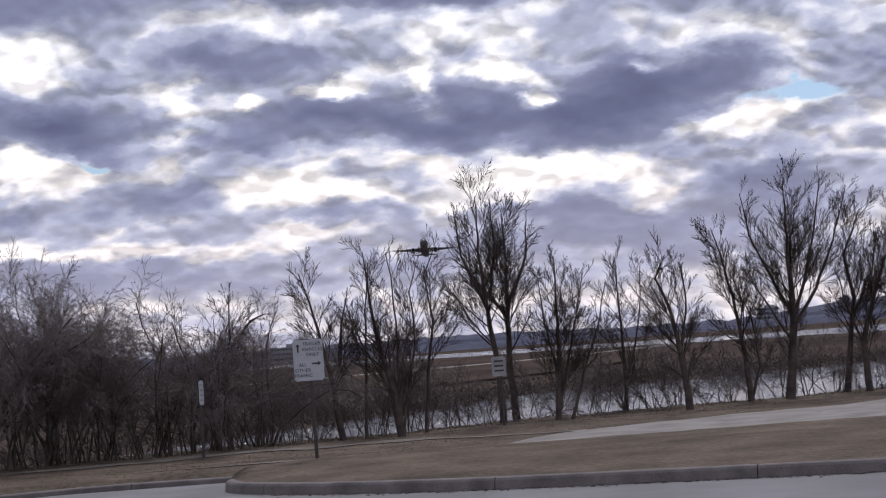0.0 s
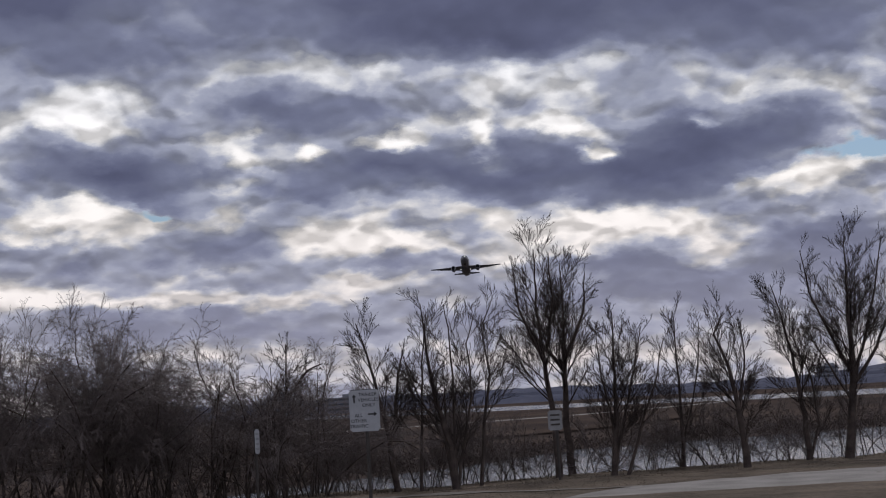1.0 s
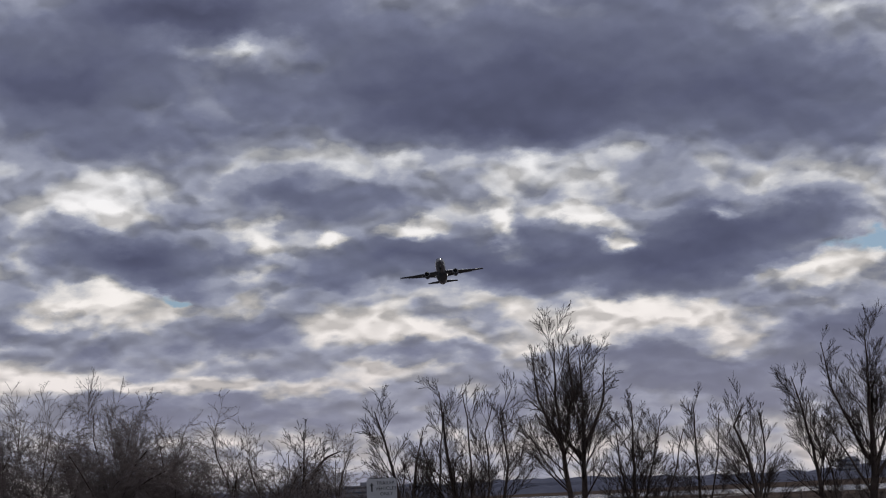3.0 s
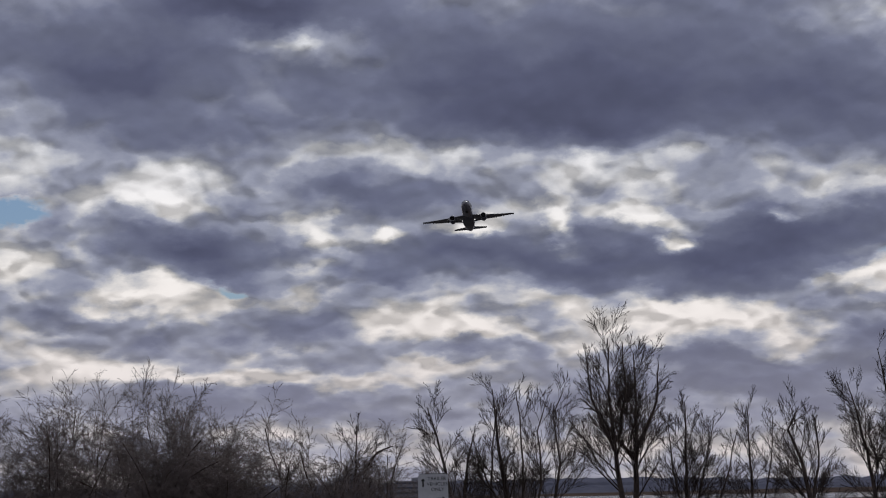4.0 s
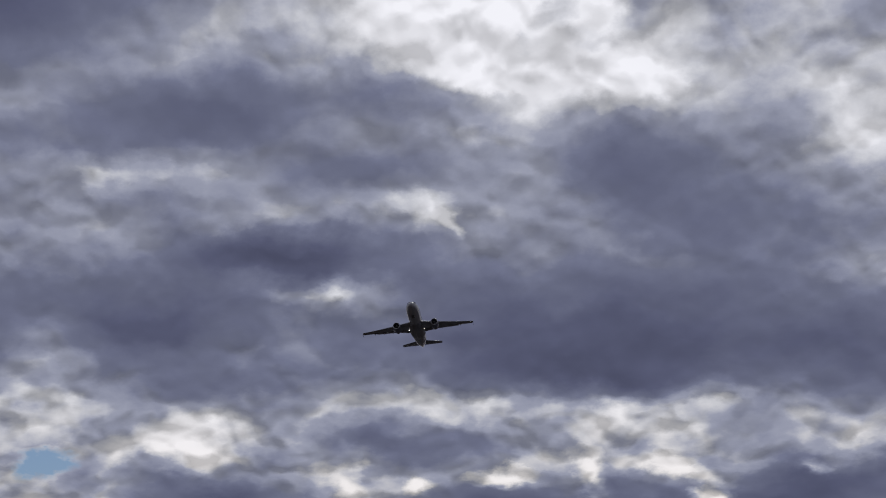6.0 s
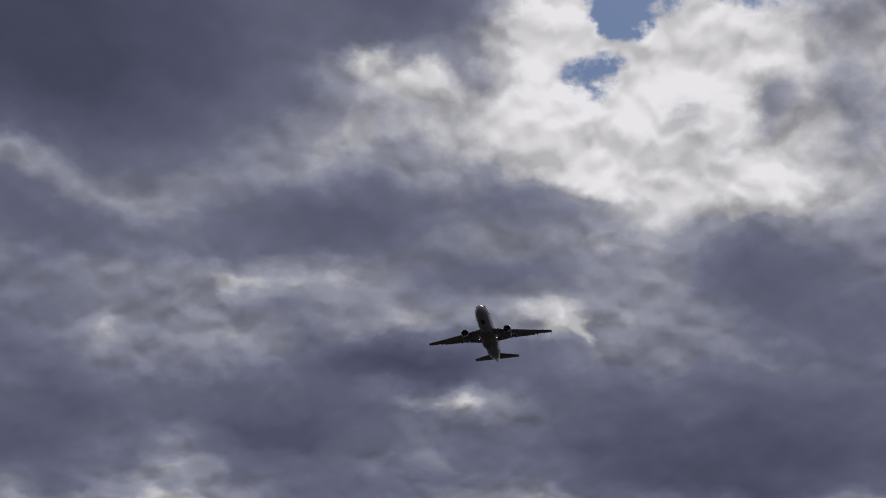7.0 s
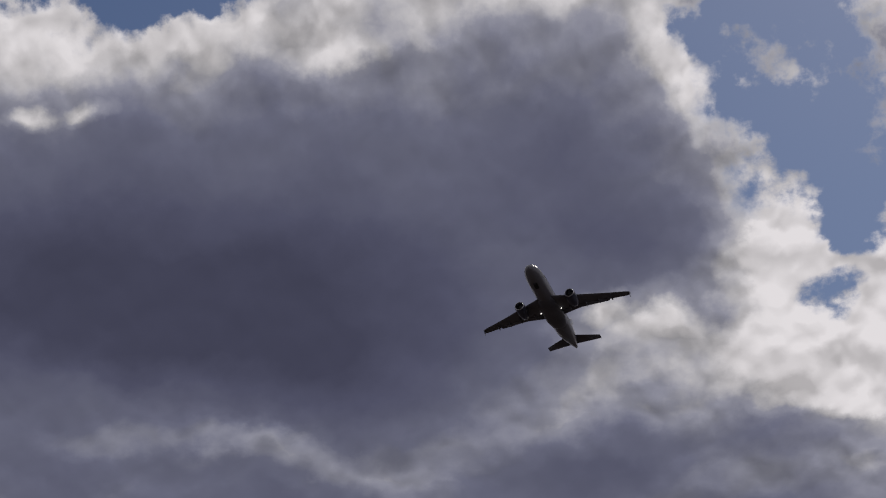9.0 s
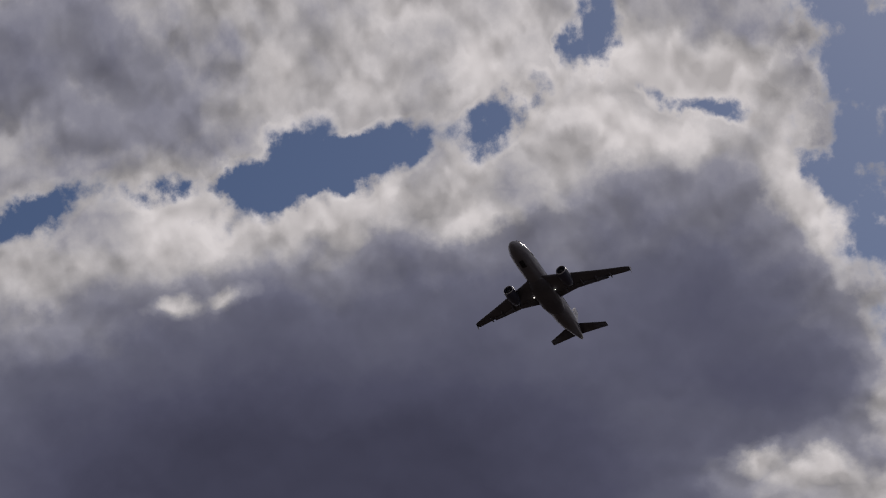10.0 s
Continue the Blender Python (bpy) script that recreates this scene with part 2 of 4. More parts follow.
WT.links.new(cloud, lit.inputs[0])
WT.links.new(shade, lit.inputs["Scale"])
cloud = lit.outputs[0]
# distance pales the low cloud
pale = WT.nodes.new("ShaderNodeMix")
pale.data_type = "RGBA"
WT.links.new(step(elevation, 0.5, 7.0, 0.3, 0.0), pale.inputs[0])
WT.links.new(cloud, pale.inputs[6])
pale.inputs[7].default_value = (0.46, 0.43, 0.46, 1)
cloud = pale.outputs[2]
mix = WT.nodes.new("ShaderNodeMix")
mix.data_type = "RGBA"
WT.links.new(cover, mix.inputs[0])
WT.links.new(dim, mix.inputs[6])
WT.links.new(cloud, mix.inputs[7])
bg = WT.nodes.new("ShaderNodeBackground")
bg.inputs["Strength"].default_value = 1.0
WT.links.new(mix.outputs[2], bg.inputs["Color"])
out = WT.nodes.new("ShaderNodeOutputWorld")
WT.links.new(bg.outputs[0], out.inputs["Surface"])

sun = new("sun", bpy.data.lights.new("sun", "SUN"))
sun.data.energy, sun.data.angle, sun.data.color = 0.9, radians(8), (1.0, 0.95, 0.88)
sa, se = radians(SUN_AZ), radians(SUN_EL)
sun.matrix_world = look(Vector((math.sin(sa) * math.cos(se), math.cos(sa) * math.cos(se), math.sin(se))) * 200, (0, 0, 0))

# ---- materials ----


def material(name, dark, light, scale=4.0, rough=0.8, metal=0.0, bump=0.3, grain=40.0, bump_size=0.02, spec=0.5, per_object=0.0):
    """Two colours mixed by stains and grain, with fine relief."""
    m = bpy.data.materials.new(name)
    m.use_nodes = True
    t = m.node_tree
    b = t.nodes["Principled BSDF"]
    geo = t.nodes.new("ShaderNodeTexCoord").outputs["Object"]
    big, fine = t.nodes.new("ShaderNodeTexNoise"), t.nodes.new("ShaderNodeTexNoise")
    big.inputs["Scale"].default_value, big.inputs["Detail"].default_value = scale, 5
    fine.inputs["Scale"].default_value, fine.inputs["Detail"].default_value = grain, 3
    t.links.new(geo, big.inputs["Vector"])
    t.links.new(geo, fine.inputs["Vector"])
    add = t.nodes.new("ShaderNodeMath")
    add.operation = "MULTIPLY_ADD"
    add.inputs[1].default_value = 0.55
    t.links.new(fine.outputs["Fac"], add.inputs[0])
    half = t.nodes.new("ShaderNodeMath")
    half.operation = "MULTIPLY_ADD"
    half.inputs[1].default_value, half.inputs[2].default_value = 0.9, -0.22
    t.links.new(big.outputs["Fac"], half.inputs[0])
    t.links.new(half.outputs[0], add.inputs[2])
    ramp = t.nodes.new("ShaderNodeValToRGB")
    ramp.color_ramp.elements[0].position, ramp.color_ramp.elements[0].color = 0.3, (*dark, 1)
    ramp.color_ramp.elements[1].position, ramp.color_ramp.elements[1].color = 0.72, (*light, 1)
    t.links.new(add.outputs[0], ramp.inputs[0])
    t.links.new(ramp.outputs[0], b.inputs["Base Color"])
    b.inputs["Roughness"].default_value, b.inputs["Metallic"].default_value = rough, metal
    b.inputs["Specular IOR Level"].default_value = spec
    if bump:
        bp = t.nodes.new("ShaderNodeBump")
        bp.inputs["Strength"].default_value, bp.inputs["Distance"].default_value = bump, bump_size
        t.links.new(add.outputs[0], bp.inputs["Height"])
        t.links.new(bp.outputs[0], b.inputs["Normal"])
    return m


def glow(name, colour, strength):
    m = bpy.data.materials.new(name)
    m.use_nodes = True
    b = m.node_tree.nodes["Principled BSDF"]
    b.inputs["Emission Color"].default_value = (*colour, 1)
    b.inputs["Emission Strength"].default_value = strength
    return m


M_GRASS = material("winter_grass", (0.062, 0.050, 0.036), (0.160, 0.123, 0.094), 0.9, 0.95, 0, 1.0, 11, 0.06, 0.1)
M_FIELD = material("brown_field", (0.046, 0.038, 0.036), (0.105, 0.078, 0.064), 0.03, 0.95, 0, 0.3, 0.9, 0.05, 0.0)
M_ASPHALT = material("asphalt", (0.13, 0.127, 0.13), (0.21, 0.205, 0.21), 0.8, 0.85, 0, 0.4, 90, 0.01, 0.3)
M_CONCRETE = material("kerb_concrete", (0.098, 0.085, 0.083), (0.195, 0.173, 0.168), 3, 0.9, 0, 0.5, 60, 0.01, 0.3)
M_GRAVEL = material("pale_gravel", (0.17, 0.155, 0.142), (0.31, 0.285, 0.265), 1.2, 0.95, 0, 0.5, 50, 0.02, 0.2)
M_PATH = material("trodden_dirt", (0.11, 0.096, 0.082), (0.22, 0.195, 0.17), 1.5, 0.95, 0, 0.5, 40, 0.02, 0.1)
M_BARK = material("bark", (0.05, 0.04, 0.038), (0.12, 0.095, 0.083), 6, 0.95, 0, 0.6, 45, 0.01, 0.1)
M_TWIG = material("twig_bark", (0.036, 0.029, 0.028), (0.08, 0.062, 0.056), 8, 0.9, 0, 0.0, 30, 0.01, 0.1)
M_BRUSH = material("brush_twigs", (0.11, 0.092, 0.088), (0.225, 0.187, 0.178), 5, 0.95, 0, 0.0, 30, 0.01, 0.1)
M_REED = material("dry_reeds", (0.05, 0.041, 0.038), (0.105, 0.08, 0.068), 0.3, 0.95, 0, 0.0, 3, 0.01, 0.1)
# Distance haze over the woods is put into this pale blue-grey colour.
M_HILL = material("hazy_wooded_hills", (0.085, 0.090, 0.125), (0.135, 0.138, 0.175), 0.02, 0.95, 0, 0.0, 0.15, 0.01, 0.0)
M_BUILD = material("far_concrete", (0.20, 0.21, 0.25), (0.30, 0.30, 0.33), 0.05, 0.9, 0, 0.0, 0.5)
M_PANE = material("far_glass", (0.06, 0.07, 0.10), (0.10, 0.11, 0.15), 0.05, 0.3, 0, 0.0, 0.5)
# White panels dimmed and blued: shade from backlighting is put into the colour.
M_SIGN = material("sign_shaded_white", (0.36, 0.37, 0.40), (0.44, 0.45, 0.48), 3, 0.5, 0, 0.0, 20)
M_PLATE = material("sign_back_grey", (0.22, 0.22, 0.23), (0.32, 0.32, 0.33), 4, 0.5, 0.3, 0.0, 20)
M_BLACK = material("sign_black", (0.02, 0.02, 0.022), (0.04, 0.04, 0.042), 5, 0.6, 0, 0.0, 20)
M_POST = material("steel_post", (0.035, 0.03, 0.028), (0.07, 0.06, 0.055), 8, 0.8, 0.0, 0.2, 60, 0.004)
# White paint set dark: the backlit aircraft's shade is in this skin colour.
M_SKIN = material("aircraft_shaded_white", (0.14, 0.14, 0.155), (0.185, 0.185, 0.205), 0.25, 0.2, 0, 0.0, 3)
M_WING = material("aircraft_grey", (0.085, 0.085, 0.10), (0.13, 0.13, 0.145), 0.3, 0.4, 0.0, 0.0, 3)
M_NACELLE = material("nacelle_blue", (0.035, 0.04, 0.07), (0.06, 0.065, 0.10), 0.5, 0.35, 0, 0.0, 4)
M_METAL = material("bare_metal", (0.45, 0.45, 0.46), (0.6, 0.6, 0.61), 1, 0.3, 0.9, 0.0, 6)
M_DARK = material("dark_cavity", (0.012, 0.012, 0.014), (0.025, 0.025, 0.028), 1, 0.8, 0, 0.0, 6)
M_LAMP = glow("landing_lamp", (1.0, 0.97, 0.9), 3.0)


def water_material(name, ripple, size, strength):
    m = bpy.data.materials.new(name)
    m.use_nodes = True
    t = m.node_tree
    b = t.nodes["Principled BSDF"]
    b.inputs["Base Color"].default_value = (0.05, 0.055, 0.06, 1)
    b.inputs["Roughness"].default_value = 0.06
    b.inputs["IOR"].default_value = 1.33
    tc = t.nodes.new("ShaderNodeTexCoord").outputs["Object"]
    mp = t.nodes.new("ShaderNodeMapping")
    mp.inputs["Scale"].default_value = (1.0, 0.3, 1.0)
    t.links.new(tc, mp.inputs[0])
    n = t.nodes.new("ShaderNodeTexNoise")
    n.inputs["Scale"].default_value, n.inputs["Detail"].default_value, n.inputs["Roughness"].default_value = ripple, 4, 0.6
    t.links.new(mp.outputs[0], n.inputs["Vector"])
    bp = t.nodes.new("ShaderNodeBump")
    bp.inputs["Strength"].default_value, bp.inputs["Distance"].default_value = strength, size
    t.links.new(n.outputs["Fac"], bp.inputs["Height"])
    t.links.new(bp.outputs[0], b.inputs["Normal"])
    return m


M_WATER = water_material("rippled_water", 4.0, 0.35, 1.0)

# ---- mesh helpers ----


def mesh_of(name, verts, faces, mat, smooth=False):
    me = bpy.data.meshes.new(name)
    me.from_pydata(verts, [], faces)
    me.materials.append(mat)
    if smooth:
        me.polygons.foreach_set("use_smooth", [True] * len(me.polygons))
    me.update()
    return me


def thing(name, label, category, group="", at=None):
    ob = new(name)
    if at is not None:
        ob.matrix_world = at
    return tagged(ob, label, category, group)


def part(name, data, parent, label=""):
    """Links a mesh as one part under a thing or a part."""
    ob = new(name, data)
    ob.parent = parent
    return tagged(ob, label)


def bm_mesh(name, bm, mat, smooth=False):
    bmesh.ops.recalc_face_normals(bm, faces=bm.faces)
    me = bpy.data.meshes.new(name)
    bm.to_mesh(me)
    bm.free()
    me.materials.append(mat)
    if smooth:
        me.polygons.foreach_set("use_smooth", [True] * len(me.polygons))
    return me


def box_mesh(name, size, mat, centre=(0, 0, 0), bevel=0.0):
    bm = bmesh.new()
    bmesh.ops.create_cube(bm, size=1.0, matrix=Matrix.Translation(centre) @ Matrix.Diagonal((*size, 1)))
    if bevel:
        bmesh.ops.bevel(bm, geom=bm.edges[:], offset=bevel, segments=2, affect="EDGES")
    return bm_mesh(name, bm, mat)


def rings_mesh(name, rings, mat, caps=True, smooth=True):
    """A skin over rings of equally many points."""
    verts, faces, n = [], [], len(rings[0])
    for r in rings:
        verts.extend(r)
    for i in range(len(rings) - 1):
        for j in range(n):
            a, b = i * n + j, i * n + (j + 1) % n
            faces.append((a, b, b + n, a + n))
    if caps:
        faces.append(tuple(range(n))[::-1])
        faces.append(tuple(range((len(rings) - 1) * n, len(rings) * n)))
    return mesh_of(name, verts, faces, mat, smooth)


# ---- ground: one sheet to the horizon ----
WATER = -1.5


def smooth01(a):
    a = min(1.0, max(0.0, a))
    return a * a * (3 - 2 * a)


def crest(x):
    return 36.3 + 0.36 * max(-14.0, min(16.0, x))


def far_bank(x):
    return 95 + (2.05 * max(-22.0, x) if x < 5 else 10.2 + 0.7 * min(60.0, x - 5)) + 1.6 * math.sin(x * 0.21) + 0.8 * math.sin(x * 0.63)


def bay_edge(x):
    return 470 - 2.0 * max(-120.0, min(110.0, x)) + 14 * math.sin(x * 0.045)


def ground_height(x, y):
    lift = 0.12 * smooth01((y - 25.9) / 0.25) - 0.06 * (1 - smooth01((y - 25.9) / 0.25))
    bumps = 0.05 * (noise.noise(Vector((x * 0.35, y * 0.35, 0))) + 0.5 * noise.noise(Vector((x, y, 3)))) if y > 26.6 else 0.0
    z = lift + bumps
    c = crest(x)
    z += -0.05 * smooth01((y - c + 3) / 2) - 2.83 * smooth01((y - c - 0.3) / 6)
    f = far_bank(x)
    z += 1.45 * smooth01((y - f + 2) / 4.5) + 0.15 * smooth01((y - f - 30) / 60)
    b = bay_edge(x)
    z += -1.3 * smooth01((y - b) / 25) + 1.4 * smooth01((y - b - 300) / 40)
    if y > 200:
        z += 0.12 * noise.noise(Vector((x * 0.02, y * 0.02, 7)))
    return z


def ground_sheet():
    xs = np.concatenate([-np.geomspace(4500, 32, 34), np.linspace(-30, 30, 121), np.geomspace(32, 4500, 34)])
    ys = np.concatenate([[-4500, -1500, -500, -150, -50, -20, 0, 15, 25], np.linspace(25.7, 50, 98), np.geomspace(51, 140, 70), np.geomspace(145, 4800, 90)])
    verts = [(x, y, ground_height(x, y)) for y in ys for x in xs]
    n = len(xs)
    faces = [(j * n + i, j * n + i + 1, (j + 1) * n + i + 1, (j + 1) * n + i) for j in range(len(ys) - 1) for i in range(n - 1)]
    me = mesh_of("ground", verts, faces, M_GRASS, True)
    me.materials.append(M_FIELD)
    for p in me.polygons:
        c = p.center
        p.material_index = 1 if c.y > crest(c.x) + 5 else 0
    ob = new("ground", me)
    return tagged(ob, "dry winter grass ground with a sloping river bank", "ground", kind="structure")


ground_sheet()
wv = [(-4500, 30, WATER), (4500, 30, WATER), (4500, 1200, WATER), (-4500, 1200, WATER)]
tagged(new("water", mesh_of("water", wv, [(0, 1, 2, 3)], M_WATER)), "rippled glinting grey river water below the bank", "water", kind="structure")

# asphalt road in front
rv = [(-70, -60, 0), (70, -60, 0), (70, 25.7, 0), (-70, 25.7, 0)]
tagged(new("road", mesh_of("road", rv, [(0, 1, 2, 3)], M_ASPHALT)), "worn pale grey asphalt road beside the kerb", "road", kind="structure")


def spline(points, step=0.25):
    """Points along a smooth line through the given ones."""
    p = [Vector((*q, 0)) for q in points]
    p = [p[0] * 2 - p[1], *p, p[-1] * 2 - p[-2]]
    res = []
    for i in range(1, len(p) - 2):
        n = max(2, int((p[i + 1] - p[i]).length / step))
        for k in range(n):
            t = k / n
            a, b, c, d = p[i - 1], p[i], p[i + 1], p[i + 2]
            res.append(0.5 * (2 * b + (c - a) * t + (2 * a - 5 * b + 4 * c - d) * t * t + (3 * b - a - 3 * c + d) * t ** 3))
    res.append(p[-2])
    return res


def kerb_stone(line, i, j, top=0.14, wide=0.15):
    """One kerb piece between two places of a line, with a rounded front edge."""
    rings = []
    for k in range(i, j + 1):
        a, b = line[max(0, k - 1)], line[min(len(line) - 1, k + 1)]
        d = (b - a).normalized()
        n = Vector((-d.y, d.x, 0))
        p = line[k] + (d * 0.006 if k == i else -d * 0.006 if k == j else d * 0)
        prof = [(-0.02, -0.08), (-0.005, top * 0.75), (0.012, top * 0.93), (0.035, top), (wide, top), (wide, -0.08)]
        rings.append([tuple(p + n * u + Vector((0, 0, v))) for u, v in prof])
    return rings_mesh("kerb_stone", rings, M_CONCRETE, True, False)


def kerb(name, points, label, length=3.0, top=0.14):
    line = spline(points)
    ob = tagged(new(name), label, "kerb", kind="structure")
    per = int(length / 0.25)
    for i in range(0, len(line) - 1, per):
        part("kerb_stone", kerb_stone(line, i, min(len(line) - 1, i + per), top), ob)
    return line


ISLAND = [(-2.2, 25.75), (-2.75, 25.2), (-3.1, 24.4), (-3.08, 23.8), (-2.7, 23.15), (-2.0, 22.45), (-1.0, 21.75), (0.4, 21.0), (2.4, 20.25), (4.7, 19.45), (9, 18.0), (16, 15.6), (30, 11)]
front = kerb("kerb_1", ISLAND, "weathered grey concrete kerb round a grass verge")
left = kerb("kerb_2", [(2.5, 26.1), (-1.5, 25.85), (-3.4, 25.75), (-5.0, 25.9), (-6.6, 25.4), (-9, 24.4), (-16, 21.5), (-30, 15)][::-1], "low weathered concrete kerb along the verge", top=0.075)


def lawn(name, outline, back, label):
    """A slightly crowned grass surface between the kerb line and a back line."""
    verts, faces, rows = [], [], 9
    for p in outline:
        q = Vector((p.x, max(p.y + 0.05, back(p.x)), 0))
        for k in range(rows):
            s = k / (rows - 1)
            w = p.lerp(q, s)
            verts.append((w.x, w.y, 0.135 + 0.10 * math.sin(min(1, s * 1.3) * math.pi * 0.5) * min(1.0, (q - p).length / 4) - 0.02 * s + 0.012 * noise.noise(w * 2.3)))
    n = len(outline)
    for i in range(n - 1):
        for k in range(rows - 1):
            a = i * rows + k
            faces.append((a, a + rows, a + rows + 1, a + 1))
    return tagged(new(name, mesh_of(name, verts, faces, M_GRASS, True)), label, "grass", kind="structure")


inner = [p + Vector((0.03, 0.14, 0)) for p in front if p.x > -2.95 or p.y > 23.9]
lawn("lawn", [p for p in inner if p.y < 25.6], lambda x: 26.4, "mown dry brown grass verge behind the kerb")


def strip(name, near, far, z, mat, label, category):
    """A flat strip between two lines of equally many points."""
    a, b = spline(near, 0.4), spline(far, 0.4)
    n = min(len(a), len(b))
    a = [a[int(i * (len(a) - 1) / (n - 1))] for i in range(n)]
    b = [b[int(i * (len(b) - 1) / (n - 1))] for i in range(n)]
    verts, faces = [], []
    for p, q in zip(a, b):
        for k in range(6):
            w = p.lerp(q, k / 5)
            edge = 0.12 * noise.noise(w * 1.7) if k in (0, 5) else 0.0
            verts.append((w.x, w.y + edge, max(ground_height(w.x, w.y), 0.0) + z))
    for i in range(n - 1):
        for k in range(5):
            c = i * 6 + k
            faces.append((c, c + 6, c + 7, c + 1))
    return tagged(new(name, mesh_of(name, verts, faces, mat, True)), label, category, kind="structure")


strip("pavement_1", [(0.6, 27.6), (2, 27.3), (4, 26.9), (7, 26.6), (14, 26.4), (30, 27)], [(0.6, 28.0), (2, 30.2), (4, 31.4), (7, 32.6), (14, 34.5), (30, 39)], 0.012, M_GRAVEL, "pale worn gravel lot beside the river bank", "pavement")
strip("pavement_2", [(-5, 27.4), (-2.7, 27.6), (-1.4, 27.5), (0.8, 27.6)], [(-5, 27.55), (-2.7, 27.85), (-1.4, 27.85), (0.8, 28.1)], 0.012, M_PATH, "narrow pale gravel path through dry grass", "path")
strip("pavement_3", [(-14, 26.5), (-8, 29.6), (-5, 30.6), (-3.3, 31.1), (-0.5, 30.8), (2.2, 30.2)], [(-14, 26.9), (-8, 30.0), (-5, 31.1), (-3.3, 31.7), (-0.5, 31.3), (2.2, 30.6)], 0.012, M_PATH, "narrow pale footpath along the river bank", "path")
strip("pavement_4", [(-60, 118), (-30, 122), (-10, 132), (6, 150), (20, 185), (26, 205)], [(-60, 123), (-30, 127), (-10, 137), (6, 157), (20, 193), (26, 214)], 0.06, M_GRAVEL, "pale sandy track across the far river bank", "path")

# ---- hills and far buildings ----


def ridge(name, dist, az0, az1, profile, depth, seed, label):
    """A wooded ridge with an uneven tree-top outline."""
    verts, faces, n = [], [], 420
    for i in range(n + 1):
        az = az0 + (az1 - az0) * i / n
        a = radians(az)
        h = profile(az) + 2.0 * noise.noise(Vector((az * 2.1, seed, 0))) + 2.2 * noise.noise(Vector((az * 9, seed, 5))) + 1.8 * noise.noise(Vector((az * 31, seed, 9)))
        for d, z in ((dist, -3.0), (dist + 15, h * 0.6), (dist + depth * 0.5, h), (dist + depth, h * 0.8), (dist + depth + 10, -3.0)):
            verts.append((math.sin(a) * d, math.cos(a) * d, z))
    for i in range(n):
        for k in range(4):
            c = i * 5 + k
            faces.append((c, c + 1, c + 6, c + 5))
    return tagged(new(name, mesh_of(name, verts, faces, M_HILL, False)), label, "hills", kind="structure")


ridge("backdrop_1", 1750, -60, 60, lambda a: 12 - 4 * smooth01((a - 2) / 4) + 13 * smooth01((a - 8.5) / 6), 160, 2, "far wooded hills beyond the water, blue-grey haze in their colour")
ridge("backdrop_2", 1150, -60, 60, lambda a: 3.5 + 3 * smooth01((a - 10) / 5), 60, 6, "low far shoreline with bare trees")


def far_building(az, dist, wide, high, deep, floors, label):
    a = radians(az)
    ob = thing("far_building", label, "building", "buildings on the far hills", pose(math.sin(a) * dist, math.cos(a) * dist, 0, 0, 0, -az))
    part("wall", box_mesh("wall", (wide, deep, high), M_BUILD, (0, 0, high / 2)), ob)
    part("roof", box_mesh("roof", (wide * 0.5, deep * 0.6, 2.0), M_BUILD, (wide * 0.1, 0, high + 0.98)), ob)
    band = box_mesh("window", (wide * 0.94, 0.3, high / floors * 0.4), M_PANE)
    for k in range(floors):
        w = part("window", band, ob)
        w.location = (0, -deep / 2 - 0.1, (k + 0.55) * high / floors)


far_building(12.5, 1700, 11, 20, 12, 9, "distant grey office tower on the wooded hill")
far_building(13.9, 1690, 22, 15, 14, 7, "distant pale slab building on the wooded hill")
far_building(10.1, 1700, 20, 16, 14, 4, "distant low grey building on the hill")
far_building(-5.0, 1130, 30, 9, 14, 3, "distant low pale airfield building on the shore")
far_building(-7.2, 1130, 18, 12, 12, 3, "distant low grey building on the shore")

# ---- trees ----


